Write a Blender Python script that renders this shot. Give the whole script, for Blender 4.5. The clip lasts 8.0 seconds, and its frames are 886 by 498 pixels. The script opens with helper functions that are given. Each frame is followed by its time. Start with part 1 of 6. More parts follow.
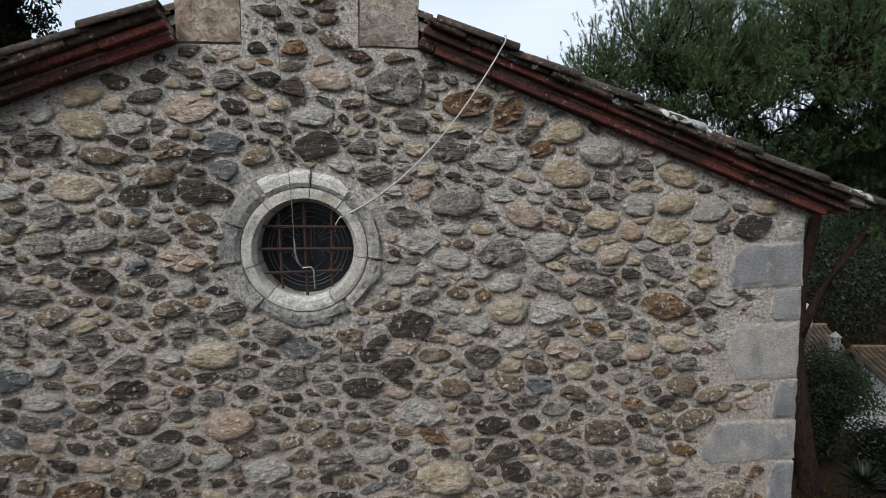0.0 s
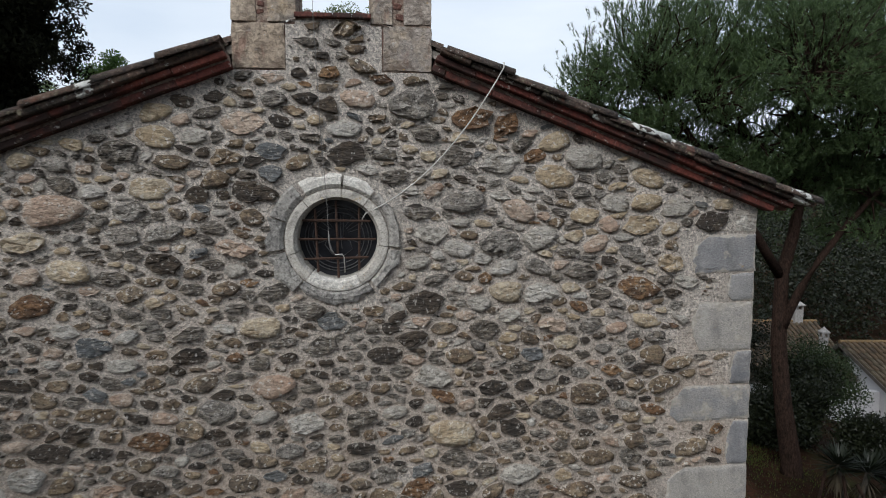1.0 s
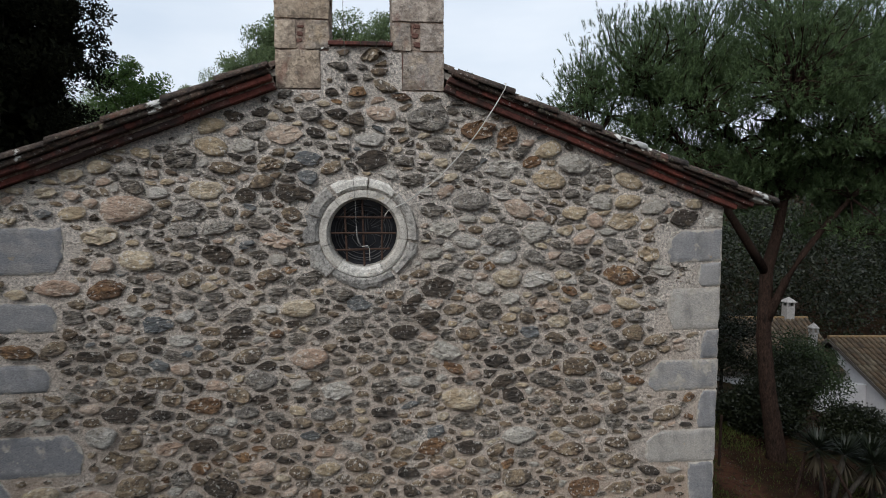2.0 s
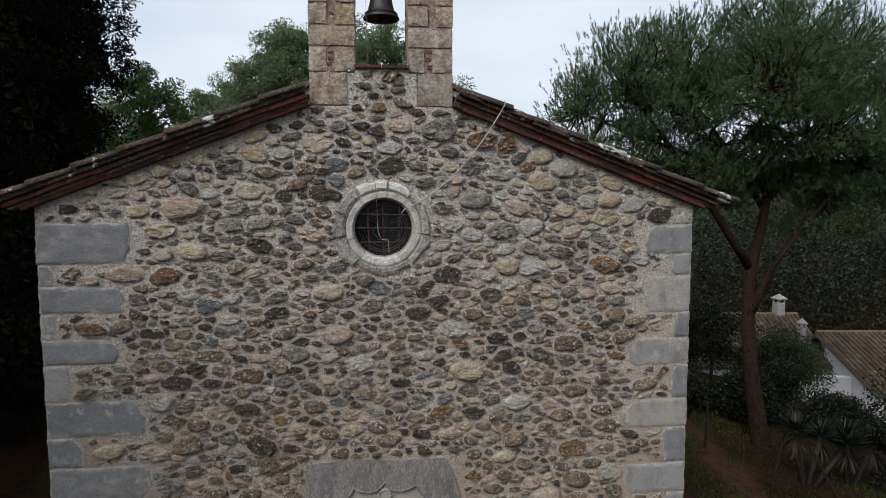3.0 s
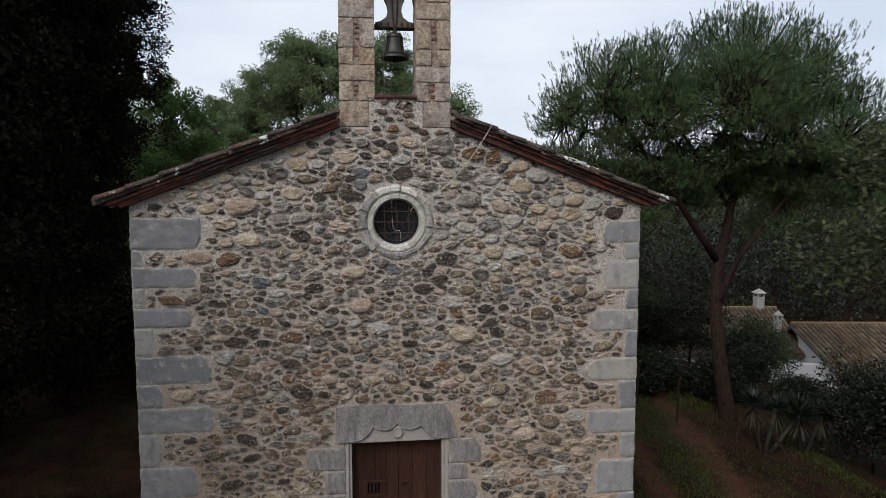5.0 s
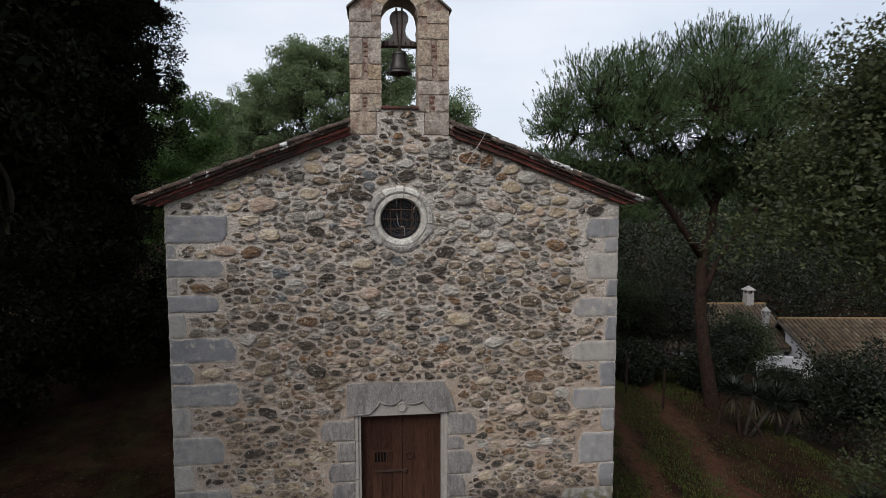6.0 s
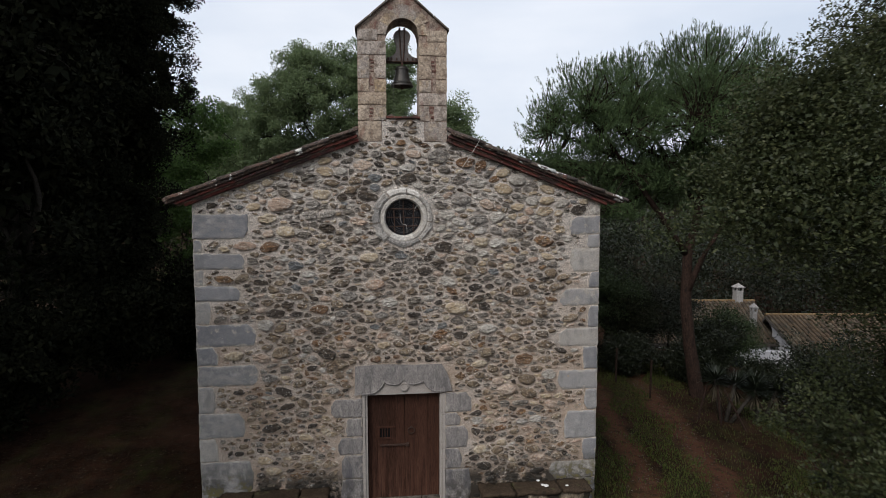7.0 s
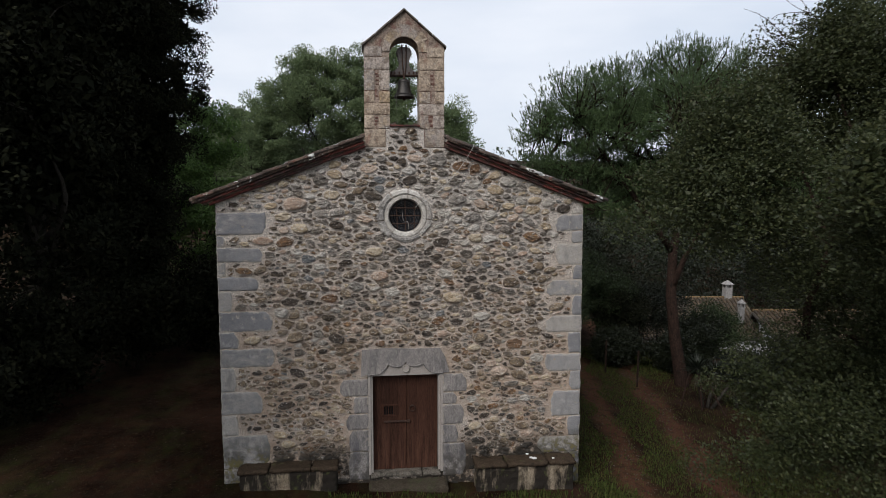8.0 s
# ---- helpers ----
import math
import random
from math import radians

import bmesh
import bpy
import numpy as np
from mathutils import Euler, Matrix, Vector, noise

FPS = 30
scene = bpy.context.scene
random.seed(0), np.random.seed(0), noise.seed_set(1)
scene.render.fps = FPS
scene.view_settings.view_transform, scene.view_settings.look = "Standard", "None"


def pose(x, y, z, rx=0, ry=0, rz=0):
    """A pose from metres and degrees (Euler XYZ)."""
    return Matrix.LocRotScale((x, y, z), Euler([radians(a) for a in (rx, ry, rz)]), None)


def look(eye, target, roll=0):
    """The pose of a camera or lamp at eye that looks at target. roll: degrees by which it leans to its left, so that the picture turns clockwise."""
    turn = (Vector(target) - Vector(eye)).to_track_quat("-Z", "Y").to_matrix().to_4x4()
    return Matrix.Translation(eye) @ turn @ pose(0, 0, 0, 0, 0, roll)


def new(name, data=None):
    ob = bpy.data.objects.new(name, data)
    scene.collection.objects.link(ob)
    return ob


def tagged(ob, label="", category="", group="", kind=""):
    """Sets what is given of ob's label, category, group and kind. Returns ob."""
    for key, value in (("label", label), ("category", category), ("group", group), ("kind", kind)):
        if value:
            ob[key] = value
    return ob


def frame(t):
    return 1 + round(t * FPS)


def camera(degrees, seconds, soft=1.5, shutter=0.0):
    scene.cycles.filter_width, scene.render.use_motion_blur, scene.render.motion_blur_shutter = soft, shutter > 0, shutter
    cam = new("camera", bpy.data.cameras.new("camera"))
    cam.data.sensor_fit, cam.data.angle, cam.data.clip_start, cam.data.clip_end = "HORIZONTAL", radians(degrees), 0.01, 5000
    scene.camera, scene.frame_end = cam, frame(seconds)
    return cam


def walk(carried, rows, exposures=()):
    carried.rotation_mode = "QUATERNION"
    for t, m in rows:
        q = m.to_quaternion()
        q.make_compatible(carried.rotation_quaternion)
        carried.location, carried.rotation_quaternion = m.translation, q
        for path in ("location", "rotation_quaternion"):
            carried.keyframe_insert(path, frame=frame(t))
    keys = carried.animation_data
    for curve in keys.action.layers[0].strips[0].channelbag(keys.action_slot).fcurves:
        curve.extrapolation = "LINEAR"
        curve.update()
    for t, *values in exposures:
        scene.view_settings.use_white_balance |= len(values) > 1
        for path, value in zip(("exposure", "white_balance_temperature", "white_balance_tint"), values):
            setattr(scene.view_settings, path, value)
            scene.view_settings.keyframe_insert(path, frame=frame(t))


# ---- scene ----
cam = camera(71.5, 8.0, soft=0.55, shutter=0.5)
# seconds, x, y, z, yaw, pitch, roll: a level flight straight back from the facade
ROWS = [
    (0.0, 0.487, -4.380, 6.067, -6.61, -5.08, 0.07),
    (0.5, 0.423, -4.785, 6.064, -6.61, -5.07, 0.07),
    (1.0, 0.311, -5.244, 6.060, -6.61, -5.06, 0.07),
    (1.5, 0.211, -5.664, 6.062, -6.61, -5.05, 0.07),
    (3.0, -0.118, -7.153, 6.069, -6.62, -5.03, 0.07),
    (3.5, -0.195, -7.627, 6.075, -6.62, -5.02, 0.07),
    (4.0, -0.250, -8.143, 6.080, -6.63, -5.02, 0.07),
    (4.5, -0.300, -8.627, 6.085, -6.63, -5.01, 0.07),
    (6.0, -0.472, -10.271, 6.082, -6.63, -4.99, 0.07),
    (6.5, -0.533, -10.817, 6.085, -6.64, -4.98, 0.07),
    (7.0, -0.577, -11.418, 6.091, -6.64, -4.97, 0.07),
    (7.5, -0.624, -12.030, 6.096, -6.64, -4.97, 0.07),
    (8.0, -0.680, -12.676, 6.095, -6.64, -4.96, 0.07),
]
walk(cam, [(t, pose(x, y, z, 90 + pitch, roll, yaw)) for t, x, y, z, yaw, pitch, roll in ROWS], [(0.0, 0.13, 6190, 9), (1.5, 0.08, 6240, 10), (3.0, 0.03, 6290, 10), (5.0, 0.04, 6370, 12), (8.0, 0.06, 6450, 13)])

# ---- light: an overcast sky, brighter overhead, with a broad weak sun ----
world = bpy.data.worlds.new("sky")
scene.world = world
world.use_nodes = True
wt = world.node_tree
wt.nodes.clear()
SUN_ELEV, SUN_TURN = radians(43), radians(218)
w_out = wt.nodes.new("ShaderNodeOutputWorld")
w_bg = wt.nodes.new("ShaderNodeBackground")
w_sky = wt.nodes.new("ShaderNodeTexSky")
w_sky.sky_type, w_sky.sun_disc = "NISHITA", False
w_sky.sun_elevation, w_sky.sun_rotation = SUN_ELEV, SUN_TURN
w_sky.air_density, w_sky.dust_density, w_sky.ozone_density = 1.0, 4.0, 1.5
w_co = wt.nodes.new("ShaderNodeTexCoord")
w_map = wt.nodes.new("ShaderNodeMapping")
w_map.inputs["Scale"].default_value = (1.0, 1.0, 3.2)
w_noise = wt.nodes.new("ShaderNodeTexNoise")
w_noise.inputs["Scale"].default_value, w_noise.inputs["Detail"].default_value = 2.2, 5.0
w_ramp = wt.nodes.new("ShaderNodeValToRGB")
w_ramp.color_ramp.elements[0].position, w_ramp.color_ramp.elements[0].color = 0.30, (7.6, 8.6, 9.8, 1)
w_ramp.color_ramp.elements[1].position, w_ramp.color_ramp.elements[1].color = 0.68, (10.2, 10.8, 11.4, 1)
w_mix = wt.nodes.new("ShaderNodeMix")
w_mix.data_type = "RGBA"
w_mix.inputs["Factor"].default_value = 0.88
wt.links.new(w_co.outputs["Generated"], w_map.inputs["Vector"])
wt.links.new(w_map.outputs["Vector"], w_noise.inputs["Vector"])
wt.links.new(w_noise.outputs["Fac"], w_ramp.inputs["Fac"])
wt.links.new(w_sky.outputs["Color"], w_mix.inputs["A"])
wt.links.new(w_ramp.outputs["Color"], w_mix.inputs["B"])
wt.links.new(w_mix.outputs["Result"], w_bg.inputs["Color"])
w_bg.inputs["Strength"].default_value = 0.09
wt.links.new(w_bg.outputs["Background"], w_out.inputs["Surface"])

sun = new("sun", bpy.data.lights.new("sun", "SUN"))
sun.data.energy, sun.data.angle, sun.data.color = 2.45, radians(30), (1.0, 0.98, 0.95)
sun.matrix_world = look((-17, -22, 26), (0, 0, 2))


# ---- materials ----
def mat(name, colours, scale=3.0, rough=0.85, bump=0.3, bump_scale=40.0, fine=0.35, metal=0.0, pick="", spread=0.25, stretch=(1, 1, 1), leafy=0.0, depth=0.02):
    """A worn surface: colours mixed by coarse noise (and by the piece, with pick), speckled by fine noise, with relief."""
    m = bpy.data.materials.new(name)
    m.use_nodes = True
    t = m.node_tree
    n, link = t.nodes, t.links.new
    bsdf = n["Principled BSDF"]
    geo = n.new("ShaderNodeNewGeometry")
    mapping = n.new("ShaderNodeMapping")
    mapping.inputs["Scale"].default_value = stretch
    link(geo.outputs["Position"], mapping.inputs["Vector"])
    coarse = n.new("ShaderNodeTexNoise")
    coarse.noise_dimensions = "4D"
    coarse.inputs["Scale"].default_value, coarse.inputs["Detail"].default_value, coarse.inputs["Roughness"].default_value = scale, 4.0, 0.6
    link(mapping.outputs["Vector"], coarse.inputs["Vector"])
    ramp = n.new("ShaderNodeValToRGB")
    while len(ramp.color_ramp.elements) < len(colours):
        ramp.color_ramp.elements.new(0.5)
    if len(colours) > 8:
        ramp.color_ramp.interpolation = "CONSTANT"
    for i, c in enumerate(colours):
        e = ramp.color_ramp.elements[i]
        e.position = i / (len(colours) if len(colours) > 8 else len(colours) - 1) if pick else 0.28 + 0.44 * i / (len(colours) - 1)
        e.color = (*c, 1)
    if pick:
        if pick == "object":
            rand = n.new("ShaderNodeObjectInfo").outputs["Random"]
        else:
            rand = geo.outputs["Random Per Island"]
        w = n.new("ShaderNodeMath")
        w.operation = "MULTIPLY"
        w.inputs[1].default_value = 60.0
        link(rand, w.inputs[0])
        link(w.outputs[0], coarse.inputs["W"])
        off = n.new("ShaderNodeMath")
        off.operation = "MULTIPLY_ADD"
        off.inputs[1].default_value, off.inputs[2].default_value = spread, -spread / 2
        link(coarse.outputs["Fac"], off.inputs[0])
        add = n.new("ShaderNodeMath")
        link(rand, add.inputs[0])
        link(off.outputs[0], add.inputs[1])
        link(add.outputs[0], ramp.inputs["Fac"])
    else:
        link(coarse.outputs["Fac"], ramp.inputs["Fac"])
    small = n.new("ShaderNodeTexNoise")
    small.inputs["Scale"].default_value, small.inputs["Detail"].default_value, small.inputs["Roughness"].default_value = bump_scale, 6.0, 0.70
    small.inputs["Distortion"].default_value = 0.6
    link(mapping.outputs["Vector"], small.inputs["Vector"])
    rng = n.new("ShaderNodeMapRange")
    rng.inputs["From Min"].default_value, rng.inputs["From Max"].default_value = 0.37, 0.63
    rng.inputs["To Min"].default_value, rng.inputs["To Max"].default_value = 1 - fine, 1 + fine
    link(small.outputs["Fac"], rng.inputs["Value"])
    mul = n.new("ShaderNodeMix")
    mul.data_type, mul.blend_type = "RGBA", "MULTIPLY"
    mul.inputs["Factor"].default_value = 1.0
    link(ramp.outputs["Color"], mul.inputs["A"])
    link(rng.outputs["Result"], mul.inputs["B"])
    link(mul.outputs["Result"], bsdf.inputs["Base Color"])
    bsdf.inputs["Roughness"].default_value, bsdf.inputs["Metallic"].default_value = rough, metal
    bsdf.inputs["Specular IOR Level"].default_value = 0.25
    if bump:
        bn = n.new("ShaderNodeBump")
        bn.inputs["Strength"].default_value, bn.inputs["Distance"].default_value = bump, depth
        link(small.outputs["Fac"], bn.inputs["Height"])
        link(bn.outputs["Normal"], bsdf.inputs["Normal"])
    if leafy:
        glow = n.new("ShaderNodeBsdfTranslucent")
        link(mul.outputs["Result"], glow.inputs["Color"])
        both = n.new("ShaderNodeMixShader")
        both.inputs["Fac"].default_value = leafy
        link(bsdf.outputs["BSDF"], both.inputs[1])
        link(glow.outputs["BSDF"], both.inputs[2])
        link(both.outputs["Shader"], n["Material Output"].inputs["Surface"])
    return m


def patches(m, colour, scale, low, high, stretch=(1, 1, 1), z_top=None, z_soft=0.3, amount=1.0):
    """Lays blotches of another colour (lichen, moss, soot) over a material; z_top keeps them below that height."""
    t = m.node_tree
    n, link = t.nodes, t.links.new
    bsdf = n["Principled BSDF"]
    was = bsdf.inputs["Base Color"].links[0].from_socket
    geo = n.new("ShaderNodeNewGeometry")
    mapping = n.new("ShaderNodeMapping")
    mapping.inputs["Scale"].default_value = stretch
    link(geo.outputs["Position"], mapping.inputs["Vector"])
    tex = n.new("ShaderNodeTexNoise")
    tex.inputs["Scale"].default_value, tex.inputs["Detail"].default_value, tex.inputs["Roughness"].default_value = scale, 6.0, 0.65
    link(mapping.outputs["Vector"], tex.inputs["Vector"])
    rng = n.new("ShaderNodeMapRange")
    rng.inputs["From Min"].default_value, rng.inputs["From Max"].default_value = low, high
    rng.inputs["To Max"].default_value = amount
    link(tex.outputs["Fac"], rng.inputs["Value"])
    fac = rng.outputs["Result"]
    if z_top is not None:
        sep = n.new("ShaderNodeSeparateXYZ")
        link(geo.outputs["Position"], sep.inputs[0])
        zr = n.new("ShaderNodeMapRange")
        zr.inputs["From Min"].default_value, zr.inputs["From Max"].default_value = z_top + z_soft, z_top - z_soft
        link(sep.outputs["Z"], zr.inputs["Value"])
        mm = n.new("ShaderNodeMath")
        mm.operation = "MULTIPLY"
        link(fac, mm.inputs[0])
        link(zr.outputs["Result"], mm.inputs[1])
        fac = mm.outputs[0]
    mix = n.new("ShaderNodeMix")
    mix.data_type = "RGBA"
    mix.inputs["B"].default_value = (*colour, 1)
    link(fac, mix.inputs["Factor"])
    link(was, mix.inputs["A"])
    link(mix.outputs["Result"], bsdf.inputs["Base Color"])
    return m


def smear(m, level=0.009, spread=0.036, scale=17.0, colour=((0.30, 0.272, 0.235), (0.46, 0.418, 0.362))):
    """Pointing mortar dragged over the low rims of a stone in the front, ending in an uneven line."""
    t = m.node_tree
    n, link = t.nodes, t.links.new
    bsdf = n["Principled BSDF"]
    was = bsdf.inputs["Base Color"].links[0].from_socket
    geo = n.new("ShaderNodeNewGeometry")
    sep = n.new("ShaderNodeSeparateXYZ")
    link(geo.outputs["Position"], sep.inputs[0])
    tex = n.new("ShaderNodeTexNoise")
    tex.inputs["Scale"].default_value, tex.inputs["Detail"].default_value, tex.inputs["Roughness"].default_value = scale, 6.0, 0.62
    link(geo.outputs["Position"], tex.inputs["Vector"])
    add = n.new("ShaderNodeMath")
    add.operation = "MULTIPLY_ADD"
    add.inputs[1].default_value = spread
    link(tex.outputs["Fac"], add.inputs[0])
    link(sep.outputs["Y"], add.inputs[2])
    edge = n.new("ShaderNodeMapRange")
    edge.inputs["From Min"].default_value = 0.5 * spread - level - 0.0015
    edge.inputs["From Max"].default_value = 0.5 * spread - level + 0.0015
    link(add.outputs[0], edge.inputs["Value"])
    tone = n.new("ShaderNodeTexNoise")
    tone.inputs["Scale"].default_value, tone.inputs["Detail"].default_value = 30.0, 5.0
    link(geo.outputs["Position"], tone.inputs["Vector"])
    ramp = n.new("ShaderNodeValToRGB")
    for e, c, at in zip(ramp.color_ramp.elements, colour, (0.35, 0.65)):
        e.position, e.color = at, (*c, 1)
    link(tone.outputs["Fac"], ramp.inputs["Fac"])
    mix = n.new("ShaderNodeMix")
    mix.data_type = "RGBA"
    link(edge.outputs["Result"], mix.inputs["Factor"])
    link(was, mix.inputs["A"])
    link(ramp.outputs["Color"], mix.inputs["B"])
    link(mix.outputs["Result"], bsdf.inputs["Base Color"])
    return m


def rock(name, colours, grain=26.0, fine=0.35, crust=(0.055, 0.046, 0.038), crusted=0.5, bands=0.0, bump=0.8, spread=0.45, tilt=0.2, pits=0.68, stain=(0.34, 0.27, 0.19)):
    """A stone of the front: a tone of its own, a darker weathering crust with ragged edges, grain, and layers where it is slaty."""
    m = bpy.data.materials.new(name)
    m.use_nodes = True
    t = m.node_tree
    n, link = t.nodes, t.links.new
    bsdf = n["Principled BSDF"]

    def calc(kind, a, b, c=0.0):
        q = n.new("ShaderNodeMath")
        q.operation = kind
        for k, v in enumerate((a, b, c)):
            if isinstance(v, float):
                q.inputs[k].default_value = v
            else:
                link(v, q.inputs[k])
        return q.outputs[0]

    def cloud(vector, scale, detail, w, rough=0.62, twist=0.0):
        q = n.new("ShaderNodeTexNoise")
        q.noise_dimensions = "4D"
        q.inputs["Scale"].default_value, q.inputs["Detail"].default_value = scale, detail
        q.inputs["Roughness"].default_value, q.inputs["Distortion"].default_value = rough, twist
        link(vector, q.inputs["Vector"])
        link(w, q.inputs["W"])
        return q.outputs["Fac"]

    def span(value, a, b, c, d):
        q = n.new("ShaderNodeMapRange")
        for k, v in zip(("From Min", "From Max", "To Min", "To Max"), (a, b, c, d)):
            q.inputs[k].default_value = v
        link(value, q.inputs["Value"])
        return q.outputs["Result"]

    def blend(kind, factor, a, b):
        q = n.new("ShaderNodeMix")
        q.data_type, q.blend_type = "RGBA", kind
        for key, v in (("Factor", factor), ("A", a), ("B", b)):
            if isinstance(v, float):
                q.inputs[key].default_value = v
            elif isinstance(v, tuple):
                q.inputs[key].default_value = (*v, 1)
            else:
                link(v, q.inputs[key])
        return q.outputs["Result"]

    geo = n.new("ShaderNodeNewGeometry")
    own = calc("FRACT", calc("ADD", n.new("ShaderNodeObjectInfo").outputs["Random"], geo.outputs["Random Per Island"]), 0.0)
    w = calc("MULTIPLY", own, 70.0)
    mapping = n.new("ShaderNodeMapping")
    mapping.inputs["Scale"].default_value = (1, 1, 4.5 if bands else 1.5)
    mapping.inputs["Rotation"].default_value = (0, tilt, 0)
    link(geo.outputs["Position"], mapping.inputs["Vector"])
    layered, plain = mapping.outputs["Vector"], geo.outputs["Position"]
    ramp = n.new("ShaderNodeValToRGB")
    while len(ramp.color_ramp.elements) < len(colours):
        ramp.color_ramp.elements.new(0.5)
    for k, c in enumerate(colours):
        ramp.color_ramp.elements[k].position, ramp.color_ramp.elements[k].color = k / (len(colours) - 1), (*c, 1)
    broad = cloud(plain, 7.0, 4.0, w)
    link(calc("ADD", own, span(broad, 0.3, 0.7, -spread, spread)), ramp.inputs["Fac"])
    small = cloud(layered, grain, 6.0, w, 0.68, 0.5)
    colour = blend("MULTIPLY", 1.0, ramp.outputs["Color"], span(small, 0.34, 0.66, 1 - fine, 1 + fine))
    if bands:
        strata = cloud(layered, 8.0, 5.0, w, 0.7, 0.8)
        colour = blend("MULTIPLY", bands, colour, span(strata, 0.38, 0.62, 0.22, 1.5))
        height = calc("MULTIPLY_ADD", strata, 1.6, small)
    else:
        height = calc("MULTIPLY_ADD", cloud(layered, 11.0, 4.0, w), 1.5, small)
    edge = cloud(layered, 10.0, 7.0, calc("ADD", w, 9.0), 0.7)
    colour = blend("MIX", span(edge, 0.47, 0.58, 0.0, crusted), colour, crust)
    colour = blend("MIX", span(cloud(plain, 13.0, 6.0, calc("ADD", w, 21.0), 0.7), 0.54, 0.63, 0.0, 0.55), colour, stain)
    colour = blend("MIX", span(cloud(layered, 34.0, 5.0, w, 0.7, 0.6), 0.55, 0.61, 0.0, pits), colour, (0.022, 0.019, 0.016))
    colour = blend("MIX", span(cloud(plain, 30.0, 5.0, calc("ADD", w, 5.0)), 0.575, 0.62, 0.0, 0.8), colour, (0.62, 0.58, 0.52))
    link(colour, bsdf.inputs["Base Color"])
    bsdf.inputs["Roughness"].default_value, bsdf.inputs["Specular IOR Level"].default_value = 0.85, 0.25
    bn = n.new("ShaderNodeBump")
    bn.inputs["Strength"].default_value, bn.inputs["Distance"].default_value = bump, 0.07
    link(height, bn.inputs["Height"])
    link(bn.outputs["Normal"], bsdf.inputs["Normal"])
    return m


M_MORTAR = patches(mat("lime_mortar", [(0.483, 0.4326, 0.3801), (0.6195, 0.5565, 0.4914), (0.546, 0.4893, 0.4284)], 1.6, 0.95, 1.0, 40, 0.55, depth=0.07), (0.12, 0.11, 0.10), 2.3, 0.56, 0.75, amount=0.7)
# earth-brown mortar low on the wall, the red ground's bounce light tinted in
patches(M_MORTAR, (0.475, 0.348, 0.252), 1.3, 0.30, 0.58, z_top=4.2, z_soft=1.8, amount=0.85)
patches(M_MORTAR, (0.06, 0.054, 0.047), 42.0, 0.60, 0.65, stretch=(1, 1, 1.8), amount=0.8)
patches(M_MORTAR, (0.56, 0.52, 0.46), 30.0, 0.58, 0.66, amount=0.5)
patches(M_MORTAR, (0.035, 0.030, 0.023), 3.4, 0.38, 0.50, z_top=0.84, z_soft=0.20, amount=0.95)
M_BROWN = rock("brown_field_stone", [(0.145, 0.105, 0.070), (0.25, 0.186, 0.118), (0.115, 0.088, 0.066), (0.20, 0.140, 0.088), (0.31, 0.24, 0.16), (0.155, 0.122, 0.092)])
M_DARK = rock("dark_schist", [(0.098, 0.080, 0.065), (0.15, 0.114, 0.083), (0.080, 0.068, 0.058), (0.125, 0.10, 0.080)], crusted=0.4, bands=0.45, bump=1.0, pits=0.7, stain=(0.24, 0.185, 0.125))
M_SLATE = rock("layered_slate", [(0.25, 0.218, 0.185), (0.43, 0.385, 0.33), (0.21, 0.178, 0.142), (0.37, 0.325, 0.275), (0.29, 0.245, 0.195)], fine=0.5, bands=0.9, bump=1.0, crusted=0.6, pits=0.8, stain=(0.40, 0.33, 0.245))
M_GREY = rock("grey_granite", [(0.36, 0.328, 0.287), (0.27, 0.242, 0.212), (0.43, 0.392, 0.34), (0.31, 0.275, 0.235)], grain=38, fine=0.55, bump=1.0, pits=0.75, stain=(0.42, 0.36, 0.28))
M_TAN = rock("tan_sandstone", [(0.46, 0.365, 0.245), (0.50, 0.425, 0.315), (0.40, 0.305, 0.195), (0.48, 0.385, 0.26)], fine=0.3, crust=(0.19, 0.14, 0.09), crusted=0.5, pits=0.35, stain=(0.54, 0.47, 0.37))
M_PINK = rock("rosy_sandstone", [(0.44, 0.318, 0.238), (0.49, 0.39, 0.305), (0.39, 0.27, 0.195)], fine=0.32, crust=(0.17, 0.125, 0.092), crusted=0.5, pits=0.45, stain=(0.52, 0.45, 0.37))
M_PALE = rock("pale_limestone", [(0.56, 0.52, 0.455), (0.48, 0.44, 0.38), (0.64, 0.60, 0.54)], fine=0.3, crust=(0.24, 0.21, 0.175), crusted=0.5, bump=1.0, pits=0.5, stain=(0.48, 0.41, 0.32))
M_RUST = rock("rusty_stone", [(0.26, 0.145, 0.074), (0.19, 0.112, 0.068), (0.35, 0.205, 0.10), (0.165, 0.10, 0.066)], fine=0.4, crusted=0.5, bump=1.0)
M_BLUE = rock("blue_grey_slate", [(0.195, 0.205, 0.208), (0.27, 0.275, 0.272), (0.23, 0.235, 0.228)], bands=0.4, bump=0.9, crusted=0.35, stain=(0.34, 0.315, 0.28))
for m_ in (M_BROWN, M_DARK, M_SLATE, M_GREY, M_TAN, M_PINK, M_PALE, M_RUST, M_BLUE):
    smear(m_, 0.0085, 0.062, 14.0, ((0.38, 0.334, 0.282), (0.54, 0.482, 0.415)))
    patches(m_, (0.03, 0.027, 0.022), 3.4, 0.38, 0.50, z_top=0.84, z_soft=0.20, amount=0.93)
